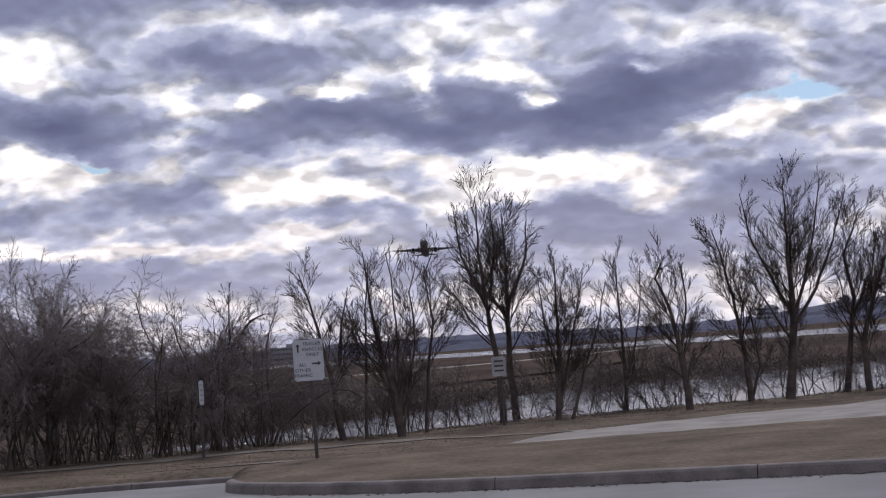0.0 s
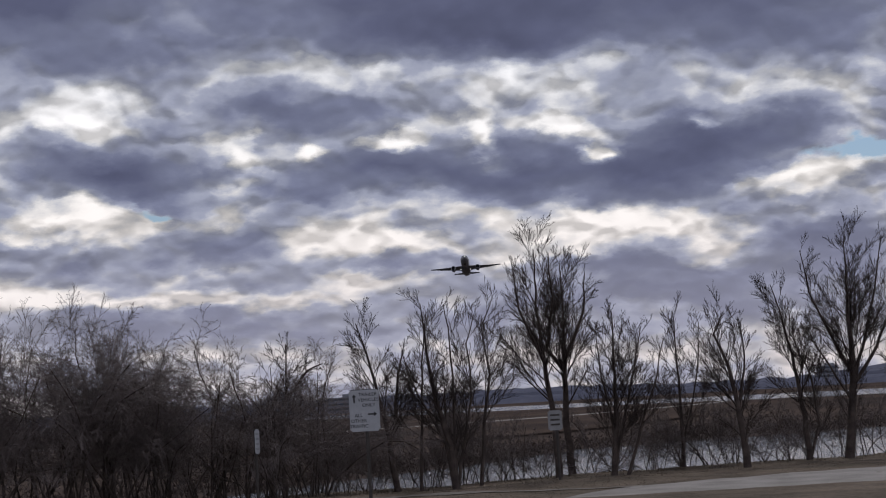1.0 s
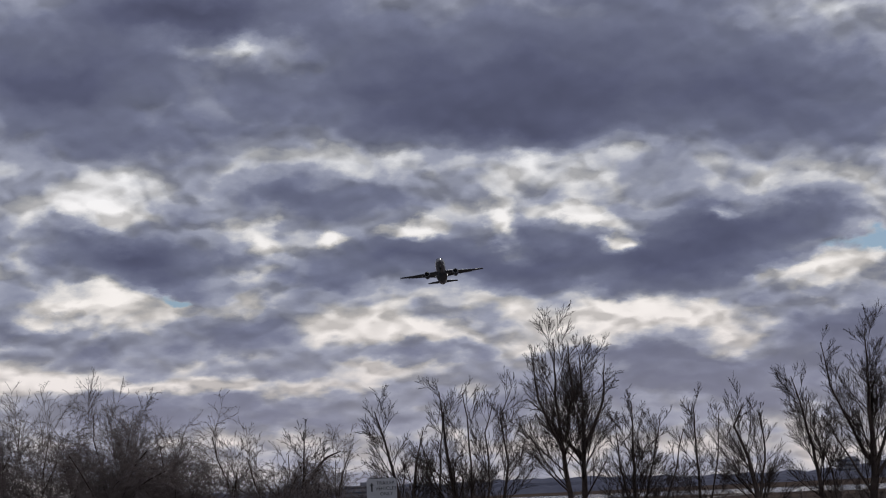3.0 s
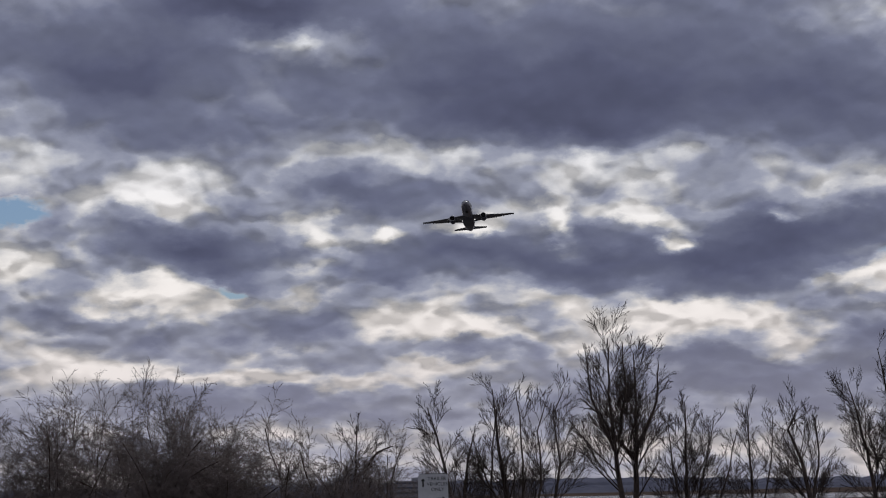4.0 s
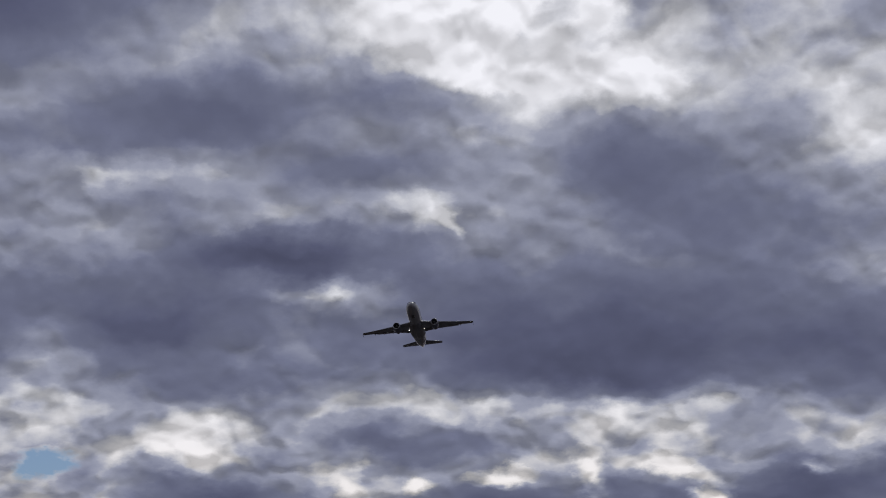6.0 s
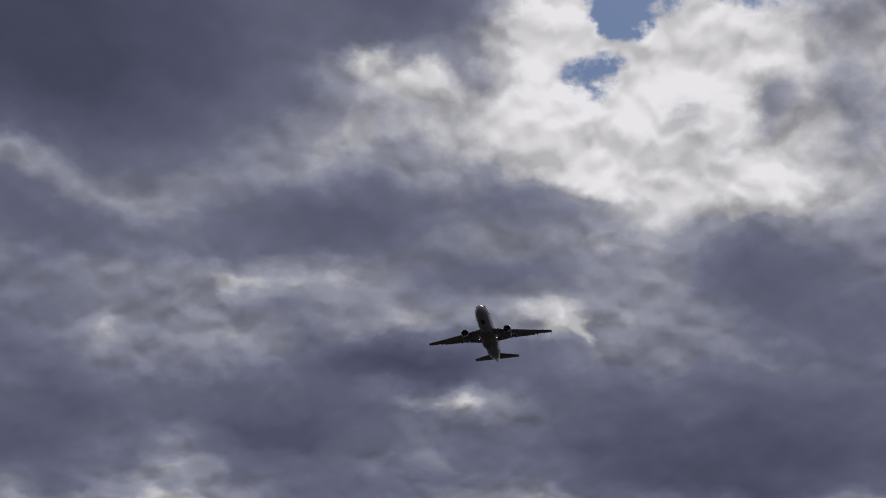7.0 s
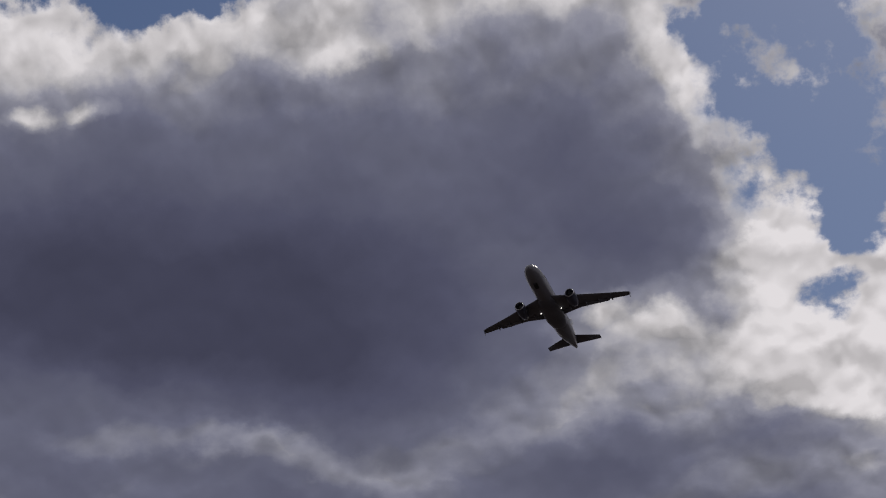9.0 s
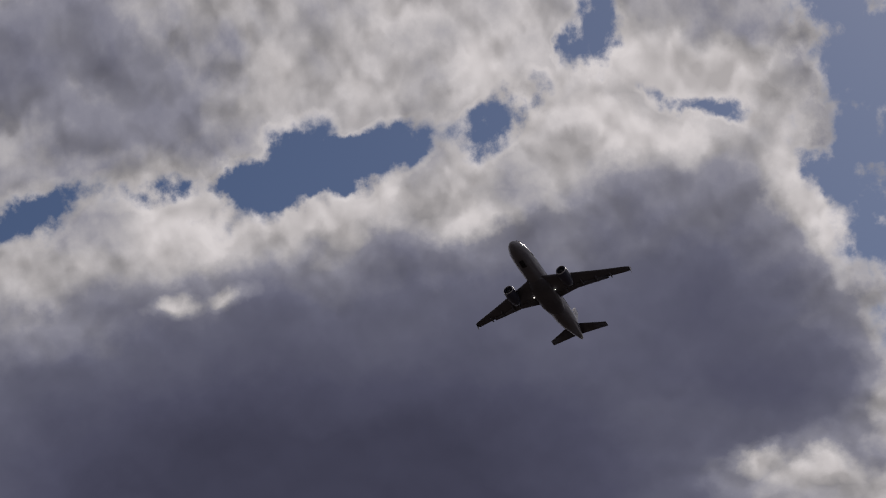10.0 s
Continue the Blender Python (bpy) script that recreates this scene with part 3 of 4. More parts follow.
class Wood:
    """Collects tapered tubes: thick ones for the trunk, thin ones for the crown."""

    def __init__(self, rng):
        self.rng, self.stems, self.thick, self.thin = rng, [], ([], []), ([], [])

    def tube(self, pts, r0, r1, sides, store):
        verts, faces = store
        base, n = len(verts), len(pts)
        for i, p in enumerate(pts):
            d = (pts[min(n - 1, i + 1)] - pts[max(0, i - 1)]).normalized()
            u = d.cross(Vector((0.31, 0.95, 0.05))).normalized()
            v = d.cross(u)
            r = r0 + (r1 - r0) * i / (n - 1)
            for k in range(sides):
                a = 2 * math.pi * k / sides
                verts.append(p + u * (r * math.cos(a)) + v * (r * math.sin(a)))
        for i in range(n - 1):
            for k in range(sides):
                a, b = base + i * sides + k, base + i * sides + (k + 1) % sides
                faces.append((a, b, b + sides, a + sides))

    def limb(self, start, way, length, r0, level, droop, wiggle, fork, segs=5, stem=False):
        """A branch that bends on its way and bears smaller ones."""
        g = self.rng
        pts, d, step = [start], way.normalized(), length / segs
        for i in range(segs):
            d = (d + Vector((g.gauss(0, wiggle), g.gauss(0, wiggle), g.gauss(0, wiggle) + droop))).normalized()
            pts.append(pts[-1] + d * step)
        r1 = max(0.0022, r0 * 0.4)
        if stem:
            self.stems.append(([], []))
        self.tube(pts, r0, r1, 5 if r0 > 0.02 else 3, self.stems[-1] if stem else self.thick if r0 > 0.022 else self.thin)
        if level > 0:
            self.bear(pts, r0, r1, length, level, droop, wiggle, fork)

    def bear(self, pts, r0, r1, length, level, droop, wiggle, fork, low=0.25, spread=0.62):
        g = self.rng
        count = max(2, int(fork[level - 1] * length / 1.0 + g.random()))
        for k in range(count):
            t = low + (1 - low) * (k + g.random() * 0.9) / count
            f = min(len(pts) - 1.001, t * (len(pts) - 1))
            i = int(f)
            p = pts[i].lerp(pts[i + 1], f - i)
            d = (pts[i + 1] - pts[i]).normalized()
            a = g.random() * 2 * math.pi
            u = d.cross(Vector((0.2, 0.3, 0.93))).normalized() if abs(d.z) < 0.95 else Vector((1, 0, 0))
            side = u * math.cos(a) + d.cross(u) * math.sin(a)
            w = d + side * g.uniform(0.6, 1.25) * spread
            self.limb(p, w, length * g.uniform(0.36, 0.64) * (1.15 - 0.7 * t), max(0.0040, (r0 + (r1 - r0) * t) * g.uniform(0.27, 0.45)),
                      level - 1, droop, wiggle * 1.15, fork, 4 if level > 1 else 3)


def plant(name, x, y, wood, label, category, group, trunk_name="trunk", mats=None):
    ob = thing(name, label, category, group, pose(x, y, ground_height(x, y) - 0.03))
    bark, twig = mats or (M_BARK, M_TWIG)
    for k, s in enumerate(wood.stems):
        part(trunk_name if k == 0 else "stem", mesh_of("stem", *s, bark, True), ob)
    if wood.thick[0]:
        tagged(part("limbs", mesh_of("limbs", *wood.thick, bark, True), ob), kind="stuff")
    tagged(part("crown", mesh_of("crown", *wood.thin, twig, True), ob), kind="stuff")
    return ob


def tree(x, y, stems, seed, r, twigs):
    """A bare tree: each stem runs through given places (sideways, up) and bears limbs."""
    g = random.Random(seed)
    w = Wood(g)
    for n, stem in enumerate(stems):
        ctrl = [Vector((0, 0, 0))] if n == 0 or stem[0][1] < 1.3 else []
        side = g.uniform(-0.3, 0.3) if n else 0.0
        for k, (sx, sz) in enumerate(stem):
            ctrl.append(Vector((sx, side * k / len(stem), sz if sz < 1.7 else 1.7 + (sz - 1.7) * 0.93)))
        pts = []
        for a, b in zip(ctrl, ctrl[1:]):
            m = max(2, int((b - a).length / 0.25))
            pts += [a.lerp(b, i / m) + Vector((g.gauss(0, 0.010), g.gauss(0, 0.010), 0)) for i in range(m)]
        pts.append(ctrl[-1])
        total = sum((b - a).length for a, b in zip(pts, pts[1:]))
        r0 = r if n == 0 else r * 0.55 * (0.75 if len(stems) > 3 else 1)
        w.stems.append(([], []))
        w.tube(pts, r0, 0.008, 6, w.stems[-1])
        low = 0.3 if n == 0 else 0.15
        w.bear(pts, r0 * 0.8, 0.010, total * 0.59, 3, 0.058, 0.068, (16.5 * twigs ** 0.5, 12.5 * twigs ** 0.5, 9.0 * twigs ** 0.7), low, 0.92)
    return plant("tree", x, y, w, "bare leafless winter tree with fine upright twigs on the bank", "tree", "trees along the bank")


tree(-2.20, 34.71, [[(-0.11, 1.05), (-0.27, 1.93), (-0.48, 2.83), (-0.65, 3.45)], [(0.03, 1.42), (0.11, 2.34), (0.27, 2.99)]], seed=1, r=.075, twigs=1.5)
tree(-1.76, 34.71, [[(0.11, 1.32), (0.16, 2.53), (0.29, 3.56)]], seed=2, r=.04, twigs=1.0)
tree(-1.05, 34.50, [[(-0.07, 0.85), (-0.31, 1.74), (-0.42, 2.73), (-0.51, 3.78)], [(0.01, 1.17), (0.04, 2.26), (-0.0, 3.25), (-0.07, 3.75)], [(0.17, 0.83), (0.38, 1.8), (0.36, 2.89), (0.51, 3.48)], [(-0.17, 0.97), (-0.65, 1.87), (-0.91, 2.77)]], seed=3, r=.09, twigs=1.0)
tree(-0.59, 35.16, [[(0.11, 1.12), (0.28, 2.22), (0.18, 3.23), (0.39, 3.72)]], seed=4, r=.045, twigs=1.2)
tree(0.97, 36.06, [[(-0.05, 1.23), (-0.17, 2.38), (-0.27, 3.64), (-0.26, 4.85)], [(-0.17, 2.38), (-0.62, 3.56), (-0.71, 4.6)], [(-0.12, 2.6), (0.08, 3.73), (0.04, 4.65)]], seed=5, r=.08, twigs=1.25)
tree(1.26, 37.20, [[(-0.05, 1.2), (-0.01, 2.43), (0.01, 3.55), (0.0, 4.61)], [(-0.01, 2.43), (0.45, 3.52), (0.51, 4.34)], [(-0.06, 2.26), (-0.75, 3.25), (-1.13, 3.63)]], seed=6, r=.09, twigs=1.25)
tree(2.04, 35.77, [[(0.11, 1.14), (0.14, 2.27), (0.15, 3.4)], [(0.21, 0.91), (0.53, 2.13), (0.71, 3.02)], [(0.05, 1.03), (-0.15, 2.06), (-0.2, 2.97)]], seed=7, r=.07, twigs=1.5)
tree(2.31, 35.82, [[(0.34, 0.99), (0.7, 1.98), (0.88, 2.76)]], seed=8, r=.04, twigs=1.0)
tree(4.76, 36.39, [[(-0.1, 1.18), (-0.25, 2.11), (-0.48, 2.82), (-0.27, 3.32)], [(-0.1, 1.18), (0.11, 2.31), (0.0, 3.13)]], seed=9, r=.085, twigs=1.5)
tree(3.62, 37.84, [[(0.02, 1.01), (-0.0, 2.21), (-0.02, 3.41)], [(0.02, 0.53), (0.4, 1.94), (0.49, 3.13)]], seed=10, r=.05, twigs=1.2)
tree(6.27, 37.97, [[(-0.04, 0.94), (-0.19, 2.03), (-0.39, 3.25), (-0.57, 3.92)], [(0.25, 0.79), (0.15, 1.76), (-0.24, 2.87)]], seed=11, r=.07, twigs=1.5)
tree(7.09, 37.90, [[(0.11, 0.98), (0.21, 1.69), (0.18, 2.78), (0.19, 3.86), (0.2, 4.82)], [(0.21, 1.69), (-0.19, 2.68), (-0.59, 3.68), (-0.71, 4.65)], [(0.18, 1.58), (0.53, 2.63), (0.8, 3.69), (1.02, 4.82)], [(0.19, 1.52), (0.74, 2.37), (1.19, 3.42), (1.57, 4.66)], [(0.13, 1.22), (-0.41, 2.22), (-0.83, 2.97)]], seed=12, r=.105, twigs=1.3)
tree(8.51, 38.90, [[(0.16, 1.12), (0.31, 2.09), (0.15, 3.09), (0.61, 4.17)], [(0.24, 1.6), (0.73, 2.67), (0.94, 3.65)]], seed=13, r=.08, twigs=1.5)
tree(8.93, 38.61, [[(-0.03, 1.1), (0.24, 2.05), (0.64, 3.12), (0.86, 4.21)], [(0.01, 0.85), (-0.33, 1.85), (-0.49, 2.72)]], seed=14, r=.08, twigs=1.5)
tree(9.79, 37.93, [[(0.03, 1.03), (0.02, 2.23), (0.25, 3.41), (0.2, 4.26)], [(0.03, 1.62), (0.67, 2.78), (0.88, 3.73)]], seed=15, r=.08, twigs=1.5)
tree(-4.21, 33.53, [[(-0.04, 1.0), (0.09, 2.05), (0.12, 3.01)], [(0.05, 1.84), (0.49, 2.45), (0.81, 2.58)]], seed=16, r=.06, twigs=1.5)
tree(-4.46, 33.67, [[(-0.08, 0.81), (-0.35, 1.57), (-0.91, 1.93)]], seed=17, r=.05, twigs=1.2)


def shrub(x, y, high, wide, stems, seed, droop=-0.05, dense=1.0):
    """A thicket bush: many thin stems from one root, arching over."""
    g = random.Random(seed)
    w = Wood(g)
    for k in range(stems):
        a = g.random() * 2 * math.pi
        lean = g.uniform(0.1, 0.75) * wide / high
        way = Vector((math.cos(a) * lean, math.sin(a) * lean, 1))
        w.limb(Vector((math.cos(a) * 0.15 * wide, math.sin(a) * 0.15 * wide, 0)), way, high * g.uniform(0.6, 1.05), g.uniform(0.6, 1.0) * 0.007 * high + 0.004, 3,
               droop * g.uniform(0.2, 1.5), 0.15, (8 * dense, 8 * dense, 4.5 * dense), 7, True)
    return plant("shrub", x, y, w, "tangled leafless brown shrub thicket on the bank", "shrub", "thicket along the bank", "stem", (M_BARK, M_BRUSH))


g = random.Random(77)
LEFT = [(-18.2, 3.0), (-17.2, 3.5), (-16.3, 3.9), (-15.2, 4.0), (-14.1, 4.1), (-13.2, 3.9), (-12.4, 3.9), (-11.4, 3.3), (-10.6, 2.9), (-9.6, 3.1), (-8.8, 3.5), (-7.9, 2.9), (-7.0, 3.0), (-6.3, 3.2)]
for k, (az, high) in enumerate(LEFT):
    d = crest(33 * math.tan(radians(az))) - 1.2 + g.uniform(-0.6, 0.6)
    shrub(d * math.tan(radians(az)), d, high * 0.86, 1.8, 9, 100 + k, -0.09, 1.15)
for k in range(15):
    az = -18.4 + k * 0.86 + g.uniform(-0.2, 0.2)
    d = crest(33 * math.tan(radians(az))) + g.uniform(0.4, 1.2)
    shrub(d * math.tan(radians(az)), d, g.uniform(1.3, 2.1), 1.6, 5, 140 + k, -0.08, 0.95)
for k, (az, high) in enumerate([(-6.6, 1.3), (-5.9, 1.6), (-5.2, 1.5), (-4.6, 1.2), (-1.6, 1.9), (-1.2, 1.3), (5.6, 1.2), (6.3, 1.4), (7.0, 1.3), (7.7, 1.0), (3.4, 1.0), (9.7, 0.9), (10.9, 0.6), (1.0, 0.8), (13.2, 1.0), (14.4, 1.1), (0.2, 0.9), (-0.5, 1.2), (2.2, 0.9), (4.6, 1.1), (8.6, 0.9), (12.2, 0.9), (-2.6, 1.0), (-3.4, 1.1)]):
    d = crest(36 * math.tan(radians(az))) + g.uniform(-0.2, 0.6)
    shrub(d * math.tan(radians(az)), d, high, 1.1, 6, 180 + k, -0.03, 1.8)

for k in range(26):
    az = -5.6 + k * 0.8 + g.uniform(-0.3, 0.3)
    d = crest(36 * math.tan(radians(az))) + g.uniform(0.3, 1.3)
    shrub(d * math.tan(radians(az)), d, g.uniform(0.9, 1.7), 1.5, 5, 220 + k, -0.05, 1.5)

# ---- reeds and brush on the far bank ----


def reeds():
    g = random.Random(5)
    verts, faces = [], []
    for k in range(34000):
        x = g.uniform(-75, 75)
        y = far_bank(x) + 1.0 + g.expovariate(1 / 9.0)
        z = ground_height(x, y) - 0.05
        h, wd, a = g.uniform(0.08, 0.26) * (1.0 + 0.5 * noise.noise(Vector((x * 0.15, y * 0.15, 0)))), g.uniform(0.05, 0.14), g.random() * math.pi
        lx, ly = g.gauss(0, 0.1), g.gauss(0, 0.1)
        ux, uy = math.cos(a) * wd, math.sin(a) * wd
        b = len(verts)
        verts += [(x - ux, y - uy, z), (x + ux, y + uy, z), (x - uy * 0.6, y + ux * 0.6, z), (x + lx, y + ly, z + h)]
        faces += [(b, b + 1, b + 3), (b + 1, b + 2, b + 3), (b + 2, b, b + 3)]
    return tagged(new("reeds", mesh_of("reeds", verts, faces, M_REED)), "dry brown reeds along the far river bank", "reeds", kind="stuff")


reeds()


def grass_tufts():
    g = random.Random(9)
    verts, faces = [], []
    for k in range(26000):
        y = g.uniform(26.5, 40)
        x = g.uniform(-13, 14)
        if y > crest(x) + 2:
            continue
        if x > 0.6 and 27.2 < y < 28 + min(4.5, (x - 0.6) * 1.2):
            continue
        z = ground_height(x, y) - 0.01
        h, wd, a = g.uniform(0.012, 0.03) * (1.6 if y > crest(x) - 1.2 else 1.0), g.uniform(0.006, 0.02), g.random() * math.pi
        ux, uy = math.cos(a) * wd, math.sin(a) * wd
        b = len(verts)
        verts += [(x - ux, y - uy, z), (x + ux, y + uy, z), (x - uy, y + ux, z), (x + g.gauss(0, 0.04), y + g.gauss(0, 0.04), z + h)]
        faces += [(b, b + 1, b + 3), (b + 1, b + 2, b + 3), (b + 2, b, b + 3)]
    return tagged(new("grass", mesh_of("grass", verts, faces, M_GRASS)), "dry straw-coloured grass tufts on the verge", "grass", kind="stuff")


grass_tufts()


def litter():
    g = random.Random(21)
    verts, faces = [], []
    for k in range(2600):
        p = front[int(g.random() ** 0.8 * (len(front) - 2))]
        x, y = p.x + g.gauss(0, 0.12), p.y - 0.05 - abs(g.gauss(0, 0.10))
        if x < -2.6:
            continue
        s, a, h = g.uniform(0.012, 0.035), g.random() * 6.28, g.uniform(0.004, 0.018)
        c, d = math.cos(a) * s, math.sin(a) * s
        b = len(verts)
        verts += [(x - c, y - d, 0.003), (x + d * 0.5, y - c * 0.5, h), (x + c, y + d, 0.004), (x - d * 0.5, y + c * 0.5, h * 0.6)]
        faces.append((b, b + 1, b + 2, b + 3))
    return tagged(new("leaf_litter", mesh_of("leaf_litter", verts, faces, M_REED)), "dark dry leaf litter along the kerb gutter", "litter", kind="stuff")


litter()

# ---- signs ----


def cylinder_mesh(name, r0, r1, z0, z1, mat, sides=10):
    rings = [[(r * math.cos(2 * math.pi * k / sides), r * math.sin(2 * math.pi * k / sides), z) for k in range(sides)] for r, z in ((r0, z0), (r1, z1))]
    return rings_mesh(name, rings, mat, True, False)


def text_part(name, words, size, x, z, parent, y=-0.006):
    cu = bpy.data.curves.new(name, "FONT")
    cu.body, cu.size, cu.align_x, cu.align_y, cu.extrude = words, size, "CENTER", "CENTER", 0.001
    cu.space_character = 1.05
    tmp = bpy.data.objects.new(name, cu)
    scene.collection.objects.link(tmp)
    bpy.context.view_layer.update()
    me = bpy.data.meshes.new_from_object(tmp.evaluated_get(bpy.context.evaluated_depsgraph_get()))
    bpy.data.objects.remove(tmp)
    me.materials.clear()
    me.materials.append(M_BLACK)
    ob = part(name, me, parent)
    ob.matrix_basis = pose(x, y, z, 90, 0, 0)
    return ob


def arrow_mesh(length):
    s = length
    v = [(-s / 2, 0, -0.012), (s / 6, 0, -0.012), (s / 6, 0, -0.035), (s / 2, 0, 0), (s / 6, 0, 0.035), (s / 6, 0, 0.012), (-s / 2, 0, 0.012)]
    bm = bmesh.new()
    f = bm.faces.new([bm.verts.new(p) for p in v])
    r = bmesh.ops.extrude_face_region(bm, geom=[f])
    bmesh.ops.translate(bm, vec=(0, -0.002, 0), verts=[e for e in r["geom"] if isinstance(e, bmesh.types.BMVert)])
    return bm_mesh("arrow", bm, M_BLACK)


def panel_mesh(name, wide, high, mat, thick=0.004):
    bm = bmesh.new()
    bmesh.ops.create_cube(bm, size=1, matrix=Matrix.Diagonal((wide, thick, high, 1)))
    up = [e for e in bm.edges if abs(e.verts[0].co.y - e.verts[1].co.y) > thick * 0.5]
    bmesh.ops.bevel(bm, geom=up, offset=0.025, segments=3, affect="EDGES")
    return bm_mesh(name, bm, mat)


def traffic_sign():
    ob = thing("road_sign", "white directional road sign with black arrows on a steel post", "sign", at=pose(-2.11, 26.85, ground_height(-2.11, 26.85), 0, 0, -6))
    part("post", cylinder_mesh("post", 0.028, 0.028, -0.3, 1.86, M_POST), ob)
    panel = part("panel", panel_mesh("panel", 0.455, 0.625, M_SIGN), ob, "white panel with black lettering")
    panel.matrix_basis = pose(-0.02, -0.034, 1.55)
    for words, x, z in (("TRAILER", 0.06, 0.235), ("VEHICLES", 0.065, 0.155), ("ONLY", 0.07, 0.075), ("ALL", -0.09, -0.075), ("OTHER", -0.09, -0.155), ("TRAFFIC", -0.09, -0.235)):
        text_part("lettering", words, 0.072, x, z, panel)
    up = part("arrow", arrow_mesh(0.13), panel, "black arrow pointing up")
    up.matrix_basis = pose(-0.15, -0.003, 0.18, 0, -90, 0)
    side = part("arrow", arrow_mesh(0.14), panel, "black arrow pointing sideways")
    side.matrix_basis = pose(0.12, -0.003, -0.06)
    part("frame_edge", box_mesh("frame_edge", (0.44, 0.006, 0.008), M_BLACK, (0, -0.0005, 0.308)), panel)
    for z in (1.35, 1.75):
        part("bolt", box_mesh("bolt", (0.018, 0.01, 0.018), M_METAL, (-0.02, -0.04, z), 0.003), ob)


def marker_post():
    ob = thing("marker_sign", "narrow white sign seen nearly edge-on on a dark post", "sign", at=pose(-4.36, 30.84, ground_height(-4.36, 30.84), 0, 0, 70))
    part("post", cylinder_mesh("post", 0.026, 0.026, -0.3, 1.33, M_POST), ob)
    p = part("panel", panel_mesh("panel", 0.17, 0.42, M_SIGN), ob, "small white panel")
    p.matrix_basis = pose(0, -0.032, 1.12)
    for k in range(4):
        part("lettering", box_mesh("lettering", (0.11, 0.003, 0.03), M_PLATE, (0, -0.003, 0.13 - k * 0.085)), p)
    for z in (1.0, 1.25):
        part("bolt", box_mesh("bolt", (0.018, 0.01, 0.018), M_METAL, (0, -0.038, z), 0.003), ob)


def back_sign():
    ob = thing("small_sign", "small pale grey sign on a thin post under trees", "sign", at=pose(0.92, 34.3, ground_height(0.92, 34.3), 0, 0, 8))
    part("post", cylinder_mesh("post", 0.024, 0.024, -0.3, 1.30, M_POST), ob)
    p = part("panel", panel_mesh("panel", 0.27, 0.38, M_PLATE), ob, "small pale panel")
    p.matrix_basis = pose(-0.03, -0.03, 1.13)
    for k in range(3):
        part("lettering", box_mesh("lettering", (0.18, 0.003, 0.035), M_POST, (0, -0.003, 0.1 - k * 0.09)), p)


traffic_sign()
marker_post()
back_sign()

# a rounded kerb nose at the edge of the gravel lot
def lot_kerb():
    ob = thing("kerb_nose", "pale concrete kerb nose at the gravel lot", "kerb", at=pose(7.6, 27.5, 0.1))
    for k, (w, d, z) in enumerate(((1.6, 0.9, 0.05), (1.35, 0.7, 0.17))):
        bm = bmesh.new()
        bmesh.ops.create_cube(bm, size=1, matrix=Matrix.Translation((0.1 * k, 0.05 * k, z)) @ Matrix.Diagonal((w, d, 0.118, 1)))
        bmesh.ops.bevel(bm, geom=[e for e in bm.edges if abs(e.verts[0].co.z - e.verts[1].co.z) > 0.05], offset=0.33, segments=6, affect="EDGES")
        bmesh.ops.bevel(bm, geom=[e for e in bm.edges if e.verts[0].co.z > z and e.verts[1].co.z > z], offset=0.03, segments=2, affect="EDGES")
        part("kerb_stone", bm_mesh("kerb_stone", bm, M_GRAVEL), ob)


lot_kerb()

# ---- the airliner: nose along +y, right wing along +x, its middle 16 m behind the nose ----


def ring(y, rx, rz, cz, n=28):
    return [(rx * math.cos(2 * math.pi * k / n), y, cz + rz * math.sin(2 * math.pi * k / n)) for k in range(n)]


def fuselage_mesh():
    prof = [(16.0, 0.05, 0.05, -0.45), (15.85, 0.42, 0.40, -0.43), (15.4, 0.85, 0.82, -0.36), (14.6, 1.28, 1.25, -0.22), (13.4, 1.65, 1.68, -0.08), (12.0, 1.88, 1.95, -0.02), (10.0, 1.975, 2.07, 0),
            (0, 1.975, 2.07, 0), (-7.0, 1.975, 2.07, 0), (-9.0, 1.90, 1.98, 0.10), (-11.5, 1.62, 1.66, 0.38), (-14.0, 1.18, 1.20, 0.72), (-16.0, 0.72, 0.75, 0.98), (-17.2, 0.42, 0.45, 1.08), (-17.75, 0.22, 0.25, 1.1), (-17.8, 0.05, 0.05, 1.1)]
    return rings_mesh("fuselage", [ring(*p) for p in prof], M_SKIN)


def wing_section(x, lead, chord, z, thick, n=9):
    """An aerofoil at span x, its leading edge at y = lead."""
    up, lo = [], []
    for k in range(n):
        s = 0.5 - 0.5 * math.cos(math.pi * k / (n - 1))
        t = thick * chord * (1.4845 * math.sqrt(s) - 0.63 * s - 1.758 * s * s + 1.4215 * s ** 3 - 0.5075 * s ** 4) * 2
        up.append((x, lead - s * chord, z + t * 0.6))
        lo.append((x, lead - s * chord, z - t * 0.4 - 0.002))
    return up + lo[::-1][1:-1]


def mirror(me, name):
    m2 = me.copy()
    m2.name = name
    m2.transform(Matrix.Diagonal((-1, 1, 1, 1)))
    m2.flip_normals()
    return m2


